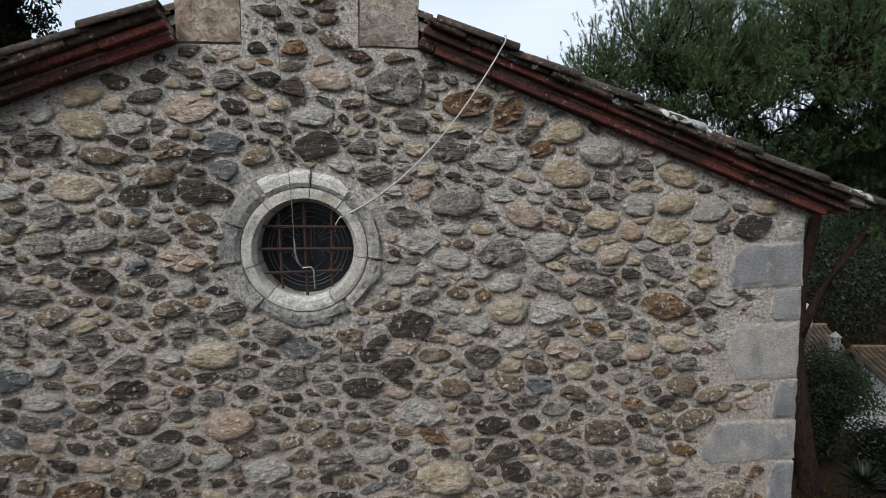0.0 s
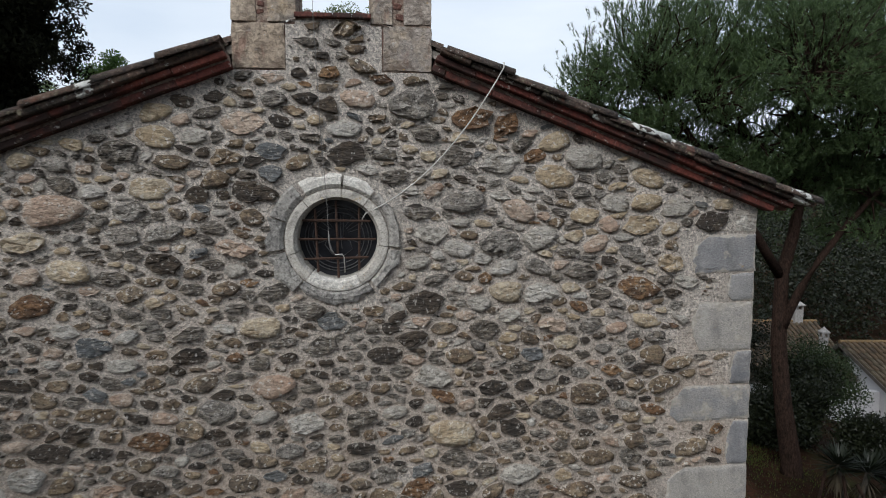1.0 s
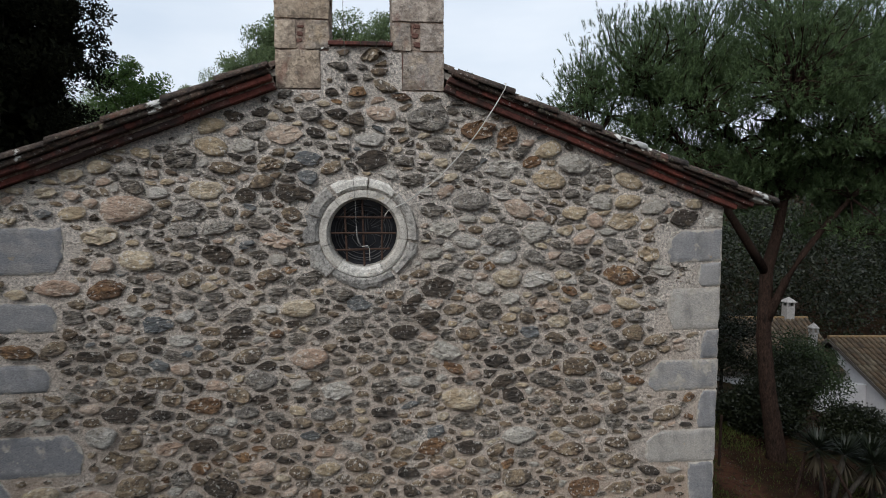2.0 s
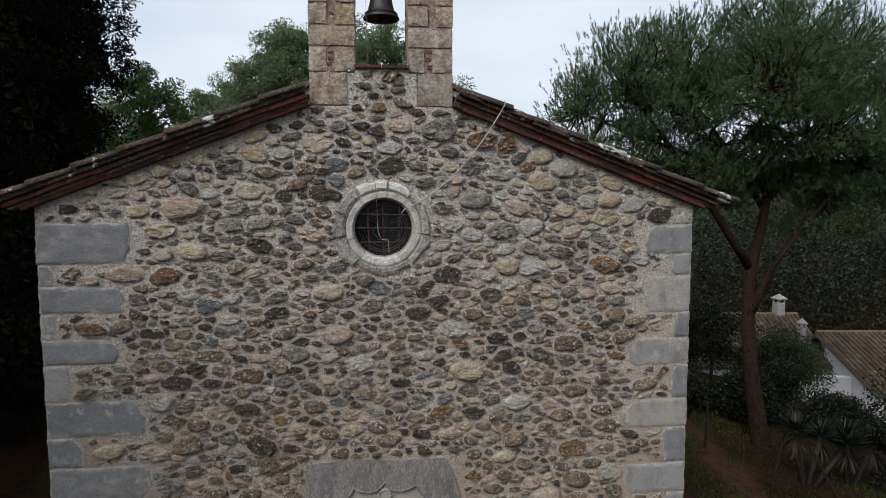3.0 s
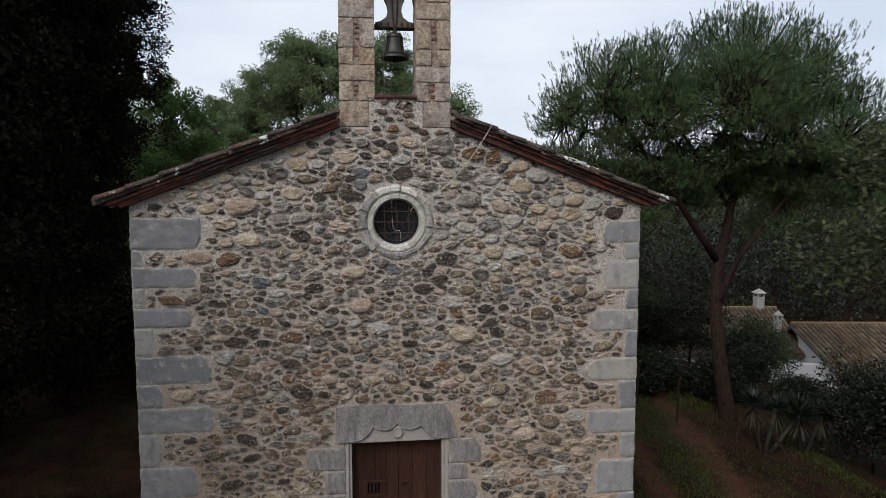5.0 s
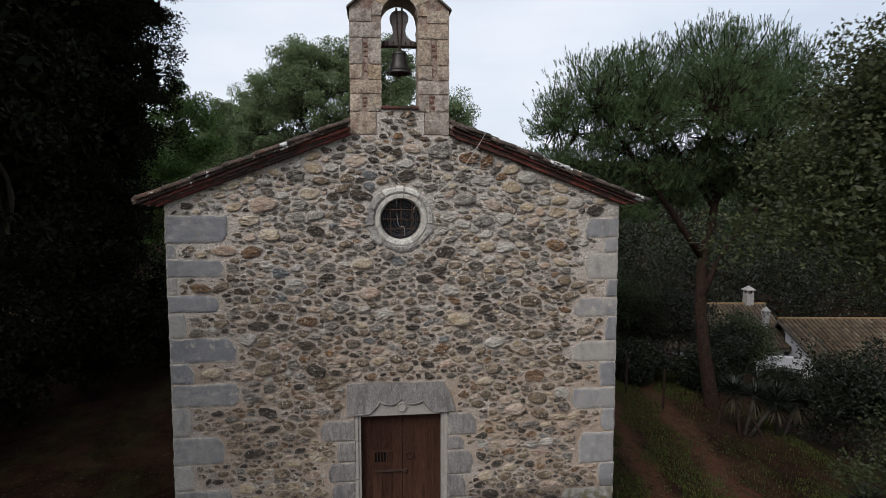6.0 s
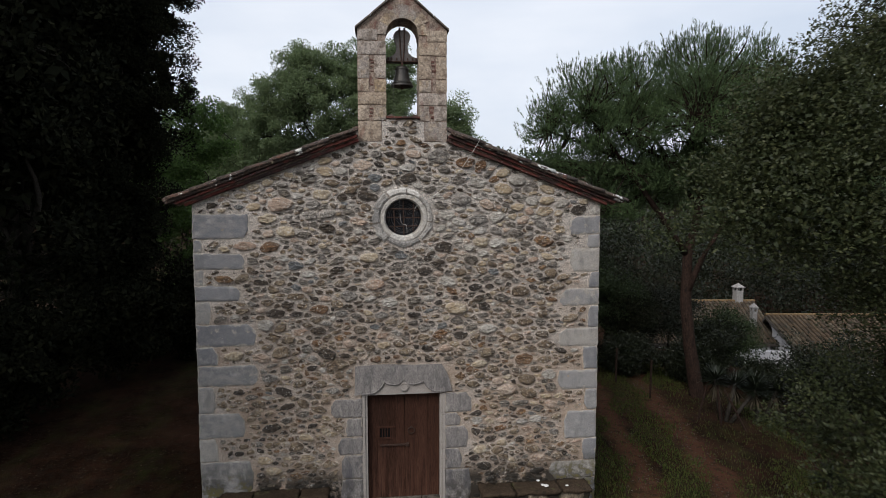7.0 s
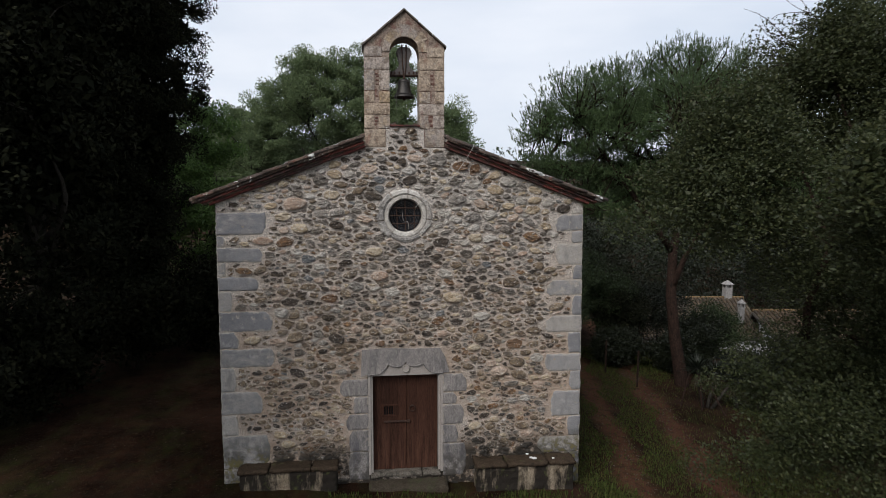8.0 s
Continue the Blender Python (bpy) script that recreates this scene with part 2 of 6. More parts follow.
M_QUOIN = patches(mat("blue_grey_limestone", [(0.1721, 0.1711, 0.1767), (0.2743, 0.2623, 0.2492), (0.2, 0.1972, 0.2009), (0.3348, 0.3088, 0.2743), (0.1628, 0.1637, 0.1711)], 5.0, 0.8, 0.6, 55, 0.30, pick="object", spread=0.5, stretch=(1, 1, 2.0), depth=0.02), (0.43, 0.41, 0.375), 5.0, 0.56, 0.72, amount=0.6)
patches(M_QUOIN, (0.11, 0.108, 0.108), 3.0, 0.52, 0.7, stretch=(1.6, 1.6, 0.5), amount=0.55)
patches(M_QUOIN, (0.38, 0.25, 0.09), 6.0, 0.66, 0.71, amount=0.5)
smear(M_QUOIN, 0.0095, 0.050, 7.0, ((0.27, 0.245, 0.21), (0.41, 0.375, 0.325)))
patches(M_QUOIN, (0.03, 0.029, 0.024), 3.0, 0.40, 0.54, z_top=0.95, z_soft=0.25, amount=0.8)
patches(M_QUOIN, (0.15, 0.125, 0.035), 6.0, 0.50, 0.60, z_top=0.78, z_soft=0.2, amount=0.7)
M_JAMB = patches(mat("weathered_jamb_stone", [(0.175, 0.160, 0.150), (0.250, 0.228, 0.210), (0.135, 0.125, 0.122)], 4.0, 0.85, 0.8, 30, 0.40, stretch=(2.0, 2.0, 0.9), depth=0.025), (0.075, 0.072, 0.072), 3.2, 0.50, 0.66, stretch=(2.2, 2.2, 0.45), amount=0.6)
patches(M_JAMB, (0.40, 0.37, 0.32), 7.0, 0.58, 0.68, stretch=(1, 1, 0.6), amount=0.55)
smear(M_JAMB, 0.0095, 0.046, 8.0, ((0.26, 0.225, 0.185), (0.38, 0.335, 0.28)))
patches(M_JAMB, (0.075, 0.074, 0.082), 2.6, 0.42, 0.60, stretch=(2, 2, 0.7), z_top=1.35, z_soft=0.35, amount=0.65)
patches(M_JAMB, (0.045, 0.040, 0.033), 3.4, 0.42, 0.56, z_top=0.62, z_soft=0.2, amount=0.8)
M_CARVED = patches(mat("carved_pale_stone", [(0.2772, 0.2478, 0.2201), (0.336, 0.3024, 0.2688)], 4, 0.85, 0.3, 60, 0.18, depth=0.01), (0.24, 0.215, 0.19), 5.0, 0.56, 0.75, stretch=(2, 2, 0.8), amount=0.6)
M_OCULUS = patches(mat("oculus_ring_stone", [(0.345, 0.318, 0.28), (0.43, 0.40, 0.352), (0.275, 0.256, 0.228)], 5, 0.88, 0.5, 60, 0.3, depth=0.012), (0.11, 0.108, 0.10), 7.0, 0.54, 0.68, amount=0.75)
M_BLEACH = patches(mat("bleached_ring_stone", [(0.50, 0.47, 0.42), (0.62, 0.59, 0.535), (0.42, 0.39, 0.345)], 6, 0.88, 0.8, 50, 0.35, depth=0.02), (0.13, 0.12, 0.105), 12.0, 0.55, 0.66, amount=0.7)
patches(M_BLEACH, (0.36, 0.23, 0.06), 9.0, 0.62, 0.70, amount=0.6)
patches(M_OCULUS, (0.36, 0.23, 0.06), 9.0, 0.63, 0.70, amount=0.7)
M_ASHLAR = patches(mat("belfry_ashlar", [(0.315, 0.245, 0.178), (0.42, 0.345, 0.265), (0.36, 0.265, 0.158), (0.30, 0.262, 0.228), (0.385, 0.325, 0.27)], 7.0, 0.9, 0.9, 24, 0.40, pick="object", spread=0.55, depth=0.035), (0.58, 0.55, 0.50), 20.0, 0.62, 0.67, amount=0.75)
patches(M_ASHLAR, (0.115, 0.082, 0.062), 5.0, 0.50, 0.64, amount=0.75)
patches(M_ASHLAR, (0.185, 0.080, 0.060), 4.0, 0.58, 0.68, stretch=(1.5, 1, 0.6), amount=0.55)
patches(M_ASHLAR, (0.42, 0.27, 0.10), 16.0, 0.66, 0.70, amount=0.55)
patches(M_ASHLAR, (0.055, 0.048, 0.042), 30.0, 0.58, 0.66, amount=0.5)
M_JOINT = patches(mat("old_joint_mortar", [(0.20, 0.145, 0.115), (0.30, 0.235, 0.185), (0.14, 0.105, 0.088)], 6, 0.95, 0.9, 34, 0.45, depth=0.04), (0.15, 0.06, 0.047), 5.0, 0.50, 0.62, stretch=(1.4, 1, 0.7), amount=0.7)
M_BRICK = patches(mat("red_brick", [(0.165, 0.0705, 0.0524), (0.111, 0.0554, 0.0433), (0.187, 0.103, 0.0786)], 14, 0.9, 0.8, 40, 0.45, depth=0.03), (0.28, 0.23, 0.18), 18.0, 0.55, 0.66, amount=0.6)
M_CAP = mat("belfry_cap_and_groove_shade", [(0.077, 0.0665, 0.0574), (0.119, 0.1015, 0.084), (0.0595, 0.0504, 0.0434)], 7, 0.9, 0.6, 40, 0.35)
M_TILE = patches(mat("red_clay_course", [(0.120, 0.0345, 0.0265), (0.175, 0.0525, 0.0375), (0.0708, 0.0279, 0.0228)], 4.5, 0.85, 0.6, 40, 0.45, pick="object", spread=0.9, depth=0.02), (0.032, 0.024, 0.021), 3.2, 0.42, 0.58, amount=0.9)
patches(M_TILE, (0.20, 0.145, 0.11), 9.0, 0.60, 0.68, amount=0.55)
patches(M_TILE, (0.45, 0.41, 0.37), 26.0, 0.62, 0.67, amount=0.7)
M_ROOF = patches(mat("lichened_roof_tile", [(0.0642, 0.0482, 0.0395), (0.099, 0.0644, 0.0476), (0.0484, 0.0381, 0.0329)], 6, 0.92, 0.9, 30, 0.55, pick="object", spread=0.6, depth=0.03), (0.026, 0.024, 0.021), 9.0, 0.48, 0.60, amount=0.85)
patches(M_ROOF, (0.15, 0.062, 0.042), 5.0, 0.58, 0.66, amount=0.6)
patches(M_ROOF, (0.62, 0.62, 0.575), 3.4, 0.585, 0.605, amount=0.95)
patches(M_ROOF, (0.24, 0.215, 0.14), 18.0, 0.58, 0.68, amount=0.6)
patches(M_ROOF, (0.45, 0.44, 0.40), 30.0, 0.63, 0.67, amount=0.6)
M_WOOD = mat("weathered_door_wood", [(0.036, 0.0172, 0.0118), (0.052, 0.0245, 0.0163), (0.029, 0.0148, 0.0105)], 7, 0.75, 0.7, 14, 0.42, pick="object", spread=0.3, stretch=(9, 9, 0.5), depth=0.012)
patches(M_WOOD, (0.120, 0.058, 0.038), 3.0, 0.42, 0.66, stretch=(5, 5, 0.5), z_top=1.0, z_soft=0.7, amount=0.75)
patches(M_WOOD, (0.020, 0.0125, 0.0100), 3.0, 0.52, 0.68, stretch=(6, 6, 0.35), amount=0.6)
M_IRON = mat("rusty_iron", [(0.035, 0.024, 0.019), (0.070, 0.038, 0.026)], 20, 0.75, 0.4, 80, 0.3, metal=0.3)
M_BRONZE = mat("dark_bronze", [(0.038, 0.036, 0.034), (0.06, 0.056, 0.05)], 12, 0.5, 0.2, 60, 0.25, metal=0.7)
M_YOKE = mat("greyed_yoke_wood", [(0.075, 0.066, 0.062), (0.11, 0.098, 0.09)], 8, 0.75, 0.4, 50, 0.3, stretch=(1, 1, 4))
M_GLASS = mat("dark_leaded_glass", [(0.012, 0.013, 0.016), (0.025, 0.026, 0.03)], 6, 0.12, 0.1, 12, 0.2)
M_LEAD = mat("lead_came", [(0.0715, 0.0743, 0.077), (0.11, 0.11, 0.113)], 12, 0.5, 0.2, 60, 0.2, metal=0.3)
M_CABLE = mat("white_cable", [(0.55, 0.53, 0.49), (0.45, 0.43, 0.40)], 12, 0.6, 0.0, 40, 0.1)
M_WIRE = mat("thin_grey_rope", [(0.121, 0.116, 0.11), (0.165, 0.16, 0.149)], 12, 0.7, 0.0, 40, 0.1)
M_BENCH = patches(mat("stained_bench_stone", [(0.15, 0.112, 0.075), (0.25, 0.205, 0.148), (0.10, 0.076, 0.053)], 4, 0.9, 0.7, 35, 0.35), (0.016, 0.014, 0.012), 1.9, 0.38, 0.50, stretch=(1.6, 1, 0.35), amount=0.96)
patches(M_BENCH, (0.09, 0.10, 0.035), 6.0, 0.58, 0.72, amount=0.7)
M_SLAB = patches(mat("mossy_bench_slab", [(0.030, 0.0225, 0.0160), (0.052, 0.037, 0.025), (0.020, 0.0160, 0.0120)], 5, 0.9, 0.7, 35, 0.4), (0.10, 0.105, 0.045), 4.0, 0.58, 0.70, amount=0.7)
M_STEP = patches(mat("worn_step_stone", [(0.0386, 0.0315, 0.0232), (0.0579, 0.0465, 0.0338), (0.029, 0.0243, 0.0177)], 4, 0.9, 0.6, 35, 0.35), (0.05, 0.055, 0.028), 5.0, 0.52, 0.66, amount=0.8)
M_SILL = patches(mat("threshold_stone", [(0.093, 0.0806, 0.0651), (0.1364, 0.1209, 0.0992), (0.062, 0.0527, 0.0434)], 6, 0.9, 0.6, 35, 0.35), (0.035, 0.032, 0.026), 5.0, 0.48, 0.62, amount=0.85)
M_SIDE = mat("side_wall_rubble", [(0.19, 0.165, 0.135), (0.28, 0.25, 0.215), (0.13, 0.11, 0.09)], 7, 0.95, 0.8, 20, 0.45)
M_BARK = mat("pine_bark", [(0.0170, 0.0118, 0.0094), (0.0330, 0.0205, 0.0155), (0.0110, 0.0084, 0.0072)], 9, 0.95, 0.9, 30, 0.5, stretch=(1, 1, 0.35), depth=0.04)
M_BARK2 = mat("grey_bark", [(0.030, 0.027, 0.023), (0.05, 0.044, 0.036)], 9, 0.95, 0.8, 30, 0.4, stretch=(1, 1, 0.4), depth=0.03)
M_NEEDLE = mat("pine_needles", [(0.038, 0.064, 0.028), (0.066, 0.106, 0.041), (0.10, 0.148, 0.052), (0.050, 0.078, 0.035)], 1.2, 0.6, 0.0, 8, 0.25, pick="island", spread=0.3, leafy=0.2)
M_HOLM = mat("holm_oak_leaves", [(0.0232, 0.0317, 0.0127), (0.0348, 0.0444, 0.0169), (0.0528, 0.0612, 0.0232), (0.0285, 0.038, 0.0148), (0.0739, 0.0792, 0.0317)], 0.9, 0.55, 0.0, 8, 0.25, pick="island", spread=0.3, leafy=0.32)
# holm leaf colours darkened: shade among the bushes and thicket is put in
M_LAUREL = mat("shaded_laurel_leaves", [(0.0059, 0.0089, 0.0041), (0.0107, 0.0142, 0.0059), (0.0166, 0.0201, 0.0083), (0.0077, 0.0107, 0.0053)], 0.9, 0.5, 0.0, 8, 0.25, pick="island", spread=0.3, leafy=0.15)
M_OAK = mat("broad_oak_leaves", [(0.0861, 0.122, 0.0584), (0.135, 0.183, 0.0827), (0.111, 0.151, 0.078), (0.184, 0.228, 0.102)], 0.5, 0.6, 0.0, 8, 0.25, pick="island", spread=0.4, leafy=0.4)
M_WOODS = mat("distant_wood_leaves", [(0.0184, 0.0301, 0.0115), (0.0299, 0.045, 0.0161), (0.0233, 0.036, 0.014), (0.0416, 0.0564, 0.0191)], 0.2, 0.7, 0.0, 4, 0.25, pick="island", spread=0.4, leafy=0.15)
M_LIGHT = mat("fresh_green_leaves", [(0.07, 0.125, 0.03), (0.10, 0.17, 0.04), (0.055, 0.10, 0.03)], 0.7, 0.6, 0.0, 8, 0.25, pick="island", spread=0.4, leafy=0.3)
# leaves set near-black: the deep shade of the tree row is in their colour
M_GLOOM = mat("shaded_evergreen_leaves", [(0.0077, 0.009, 0.0059), (0.0118, 0.013, 0.0074), (0.0186, 0.0192, 0.0099)], 0.6, 0.95, 0.0, 8, 0.25, pick="island", spread=0.4, leafy=0.04)
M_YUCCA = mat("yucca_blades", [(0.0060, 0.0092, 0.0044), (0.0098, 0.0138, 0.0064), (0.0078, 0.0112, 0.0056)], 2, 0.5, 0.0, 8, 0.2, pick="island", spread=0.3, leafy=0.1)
M_STRAW = mat("dead_yucca_blades", [(0.0432, 0.0342, 0.0198), (0.0288, 0.0225, 0.0135)], 4, 0.8, 0.0, 8, 0.2, pick="island", spread=0.3)
M_GRASS = mat("grass_blades", [(0.03, 0.0456, 0.012), (0.0492, 0.0648, 0.0168), (0.0696, 0.0624, 0.0228)], 1.5, 0.7, 0.0, 8, 0.25, pick="island", spread=0.4, leafy=0.15)
M_LITTER = mat("dead_leaves", [(0.0303, 0.0182, 0.0103), (0.0454, 0.0288, 0.0167), (0.0197, 0.0127, 0.0085), (0.0578, 0.0454, 0.0303)], 3, 0.9, 0.0, 20, 0.3, pick="island", spread=0.2)
# far darker than real soil: the trees' shade is put into these earth colours
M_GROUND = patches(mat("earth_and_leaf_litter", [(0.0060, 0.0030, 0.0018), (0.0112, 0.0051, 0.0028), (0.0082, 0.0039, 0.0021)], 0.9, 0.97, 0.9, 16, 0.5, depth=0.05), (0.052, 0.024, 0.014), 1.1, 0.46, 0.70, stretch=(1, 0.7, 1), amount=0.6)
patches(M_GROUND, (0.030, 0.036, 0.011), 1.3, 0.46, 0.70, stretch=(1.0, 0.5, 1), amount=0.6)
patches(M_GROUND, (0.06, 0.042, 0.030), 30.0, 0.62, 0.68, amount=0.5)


def ruts(m, colour, lines, slope):
    """Two worn wheel tracks of bare reddish earth, wandering, that run back beside the chapel."""
    t = m.node_tree
    n, link = t.nodes, t.links.new
    bsdf = n["Principled BSDF"]
    was = bsdf.inputs["Base Color"].links[0].from_socket
    geo = n.new("ShaderNodeNewGeometry")
    tex = n.new("ShaderNodeTexNoise")
    tex.inputs["Scale"].default_value, tex.inputs["Detail"].default_value, tex.inputs["Roughness"].default_value = 1.1, 7.0, 0.7
    link(geo.outputs["Position"], tex.inputs["Vector"])
    sep = n.new("ShaderNodeSeparateXYZ")
    link(geo.outputs["Position"], sep.inputs[0])

    def math_node(kind, a, b, c=None):
        q = n.new("ShaderNodeMath")
        q.operation = kind
        for i, v in enumerate((a, b, c)):
            if isinstance(v, float):
                q.inputs[i].default_value = v
            elif v is not None:
                link(v, q.inputs[i])
        return q.outputs[0]

    across = math_node("MULTIPLY_ADD", sep.outputs["Y"], -slope, sep.outputs["X"])
    across = math_node("MULTIPLY_ADD", tex.outputs["Fac"], 1.5, across)
    total = None
    for at, wide in lines:
        d = math_node("ABSOLUTE", math_node("SUBTRACT", across, at + 0.75), 0.0)
        band = n.new("ShaderNodeMapRange")
        band.inputs["From Min"].default_value, band.inputs["From Max"].default_value = wide * 1.5, wide * 0.5
        link(d, band.inputs["Value"])
        total = band.outputs["Result"] if total is None else math_node("MAXIMUM", total, band.outputs["Result"])
    fac = math_node("MULTIPLY", total, 0.55)
    mix = n.new("ShaderNodeMix")
    mix.data_type = "RGBA"
    mix.inputs["B"].default_value = (*colour, 1)
    link(fac, mix.inputs["Factor"])
    link(was, mix.inputs["A"])
    link(mix.outputs["Result"], bsdf.inputs["Base Color"])
    return m


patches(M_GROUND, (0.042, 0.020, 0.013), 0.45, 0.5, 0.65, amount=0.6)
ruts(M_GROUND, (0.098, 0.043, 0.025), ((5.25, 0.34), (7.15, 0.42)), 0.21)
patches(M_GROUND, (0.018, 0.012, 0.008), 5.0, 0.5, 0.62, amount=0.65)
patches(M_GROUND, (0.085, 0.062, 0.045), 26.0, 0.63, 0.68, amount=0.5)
for m_ in (M_GROUND, M_LITTER, M_GRASS, M_GLOOM, M_SLAB, M_STEP, M_BENCH, M_WOOD, M_SILL, M_BARK, M_BARK2):
    m_.node_tree.nodes["Principled BSDF"].inputs["Specular IOR Level"].default_value = 0.04
M_RIDGE = mat("lichened_ridge_tile", [(0.10, 0.062, 0.032), (0.16, 0.105, 0.05), (0.06, 0.044, 0.03)], 6, 0.9, 0.4, 20, 0.35)
M_WHITE = mat("whitewashed_wall", [(0.496, 0.48, 0.488), (0.56, 0.544, 0.544)], 1.0, 0.9, 0.3, 20, 0.08)
M_OUTER = patches(mat("grey_outer_ring_stone", [(0.24, 0.228, 0.212), (0.37, 0.345, 0.31), (0.19, 0.182, 0.172), (0.42, 0.39, 0.35), (0.28, 0.262, 0.238)], 6, 0.9, 1.0, 36, 0.45, pick="object", spread=0.5, depth=0.035), (0.52, 0.495, 0.45), 11.0, 0.56, 0.64, amount=0.65)
patches(M_OUTER, (0.05, 0.047, 0.043), 30.0, 0.55, 0.62, amount=0.6)
patches(M_OCULUS, (0.06, 0.056, 0.05), 40.0, 0.56, 0.64, amount=0.55)
M_HTILE = patches(mat("house_roof_tile", [(0.0663, 0.0437, 0.0265), (0.0975, 0.0671, 0.0406), (0.0468, 0.0335, 0.0226), (0.1287, 0.1014, 0.0671)], 3, 0.9, 0.4, 20, 0.3, pick="island", spread=0.5), (0.10, 0.085, 0.06), 3.0, 0.55, 0.7, amount=0.6)
M_CHIMNEY = mat("limewashed_chimney", [(0.3381, 0.322, 0.3059), (0.2415, 0.2254, 0.2093), (0.4025, 0.3864, 0.3703)], 5, 0.9, 0.4, 30, 0.25)
M_PEBBLE = mat("pebbles", [(0.0385, 0.0275, 0.0209), (0.0825, 0.066, 0.055), (0.055, 0.0413, 0.033)], 9, 0.9, 0.0, 40, 0.3, pick="island", spread=0.2)
M_HOLE = mat("unlit_gap", [(0.004, 0.004, 0.004), (0.007, 0.006, 0.006)], 3, 1.0, 0.0, 20, 0.1)
M_PANE = mat("dark_pane", [(0.015, 0.017, 0.02), (0.03, 0.032, 0.035)], 3, 0.1, 0.0, 20, 0.1)
M_WHITEBIT = mat("white_scrap", [(0.65, 0.64, 0.62), (0.55, 0.54, 0.52)], 9, 0.8, 0.2, 40, 0.1)


# ---- helpers of this scene ----
def mesh_object(name, verts, faces, material, parent=None, smooth=False):
    me = bpy.data.meshes.new(name)
    me.from_pydata([tuple(v) for v in verts], [], faces)
    me.materials.append(material)
    if smooth:
        me.shade_smooth()
    ob = new(name, me)
    if parent:
        ob.parent = parent
    return ob


def part(name, bm, material, parent=None, label="", smooth=False):
    bmesh.ops.recalc_face_normals(bm, faces=bm.faces)
    me = bpy.data.meshes.new(name)
    bm.to_mesh(me)
    bm.free()
    me.materials.append(material)
    if smooth:
        me.shade_smooth()
    ob = new(name, me)
    if parent:
        ob.parent = parent
    return tagged(ob, label)


def thing(name, place, label, category, group="", kind=""):
    ob = new(name)
    ob.empty_display_size = 0.2
    ob.location = place
    return tagged(ob, label, category, group, kind)


def slab_from(loops, y0, y1):
    """A plate cut to closed outlines in x and z (the first the rim, the others holes), from y0 to y1."""
    bm = bmesh.new()
    rings = []
    edges = []
    for loop in loops:
        ring = [bm.verts.new((x, y0, z)) for x, z in loop]
        rings.append(ring)
        edges += [bm.edges.new((ring[i], ring[(i + 1) % len(ring)])) for i in range(len(ring))]
    front = [f for f in bmesh.ops.triangle_fill(bm, use_beauty=True, edges=edges)["geom"] if isinstance(f, bmesh.types.BMFace)]
    twin = {v: bm.verts.new((v.co.x, y1, v.co.z)) for ring in rings for v in ring}
    for f in front:
        bm.faces.new([twin[v] for v in reversed(f.verts)])
    for ring in rings:
        for i in range(len(ring)):
            a, b = ring[i], ring[(i + 1) % len(ring)]
            bm.faces.new((a, b, twin[b], twin[a]))
    return bm


def box(x0, x1, y0, y1, z0, z1, bevel=0.0, bm=None, jog=0.0, segments=1):
    bm = bm or bmesh.new()
    got = bmesh.ops.create_cube(bm, size=1.0)["verts"]
    for v in got:
        v.co = Vector((x0 if v.co.x < 0 else x1, y0 if v.co.y < 0 else y1, z0 if v.co.z < 0 else z1))
        if jog:
            v.co += Vector((random.uniform(-jog, jog), random.uniform(-jog, jog) * 0.3, random.uniform(-jog, jog)))
    if bevel:
        es = list({e for v in got for e in v.link_edges})
        bmesh.ops.bevel(bm, geom=es, offset=bevel, segments=segments, affect="EDGES", profile=0.6)
    return bm


def rough_box(x0, x1, y0, y1, z0, z1, cell=0.06, amp=0.012, round_by=0.02, seed=0.0):
    """A block with a broken, uneven skin: every face is a grid, edges rounded and worn by noise."""
    dims = [max(1, round((b - a) / cell)) for a, b in ((x0, x1), (y0, y1), (z0, z1))]
    bm = bmesh.new()
    made = {}

    def corner(i, j, k):
        if (i, j, k) not in made:
            p = Vector((x0 + (x1 - x0) * i / dims[0], y0 + (y1 - y0) * j / dims[1], z0 + (z1 - z0) * k / dims[2]))
            ends = [(c == 0) - (c == d) for c, d in zip((i, j, k), dims)]
            if sum(e != 0 for e in ends) > 1:
                p += Vector(ends) * round_by * (0.5 + noise.noise(p * 9 + Vector((seed, 3, 7))) * 0.9)
            q = Vector((seed, seed * 1.7, 0))
            p += amp * Vector((noise.noise(p * 7 + q), noise.noise(p * 7 + q + Vector((31, 0, 0))), noise.noise(p * 7 + q + Vector((0, 47, 0)))))
            p += amp * 0.6 * Vector((noise.noise(p * 23 + q), noise.noise(p * 23 + q + Vector((31, 0, 0))), noise.noise(p * 23 + q + Vector((0, 47, 0)))))
            made[(i, j, k)] = bm.verts.new(p)
        return made[(i, j, k)]

    for axis in range(3):
        a, b = [d for d in range(3) if d != axis]
        for end in (0, dims[axis]):
            for u in range(dims[a]):
                for v in range(dims[b]):
                    ring = []
                    for du, dv in ((0, 0), (1, 0), (1, 1), (0, 1)):
                        at = [0, 0, 0]
                        at[axis], at[a], at[b] = end, u + du, v + dv
                        ring.append(corner(*at))
                    bm.faces.new(ring)
    return bm


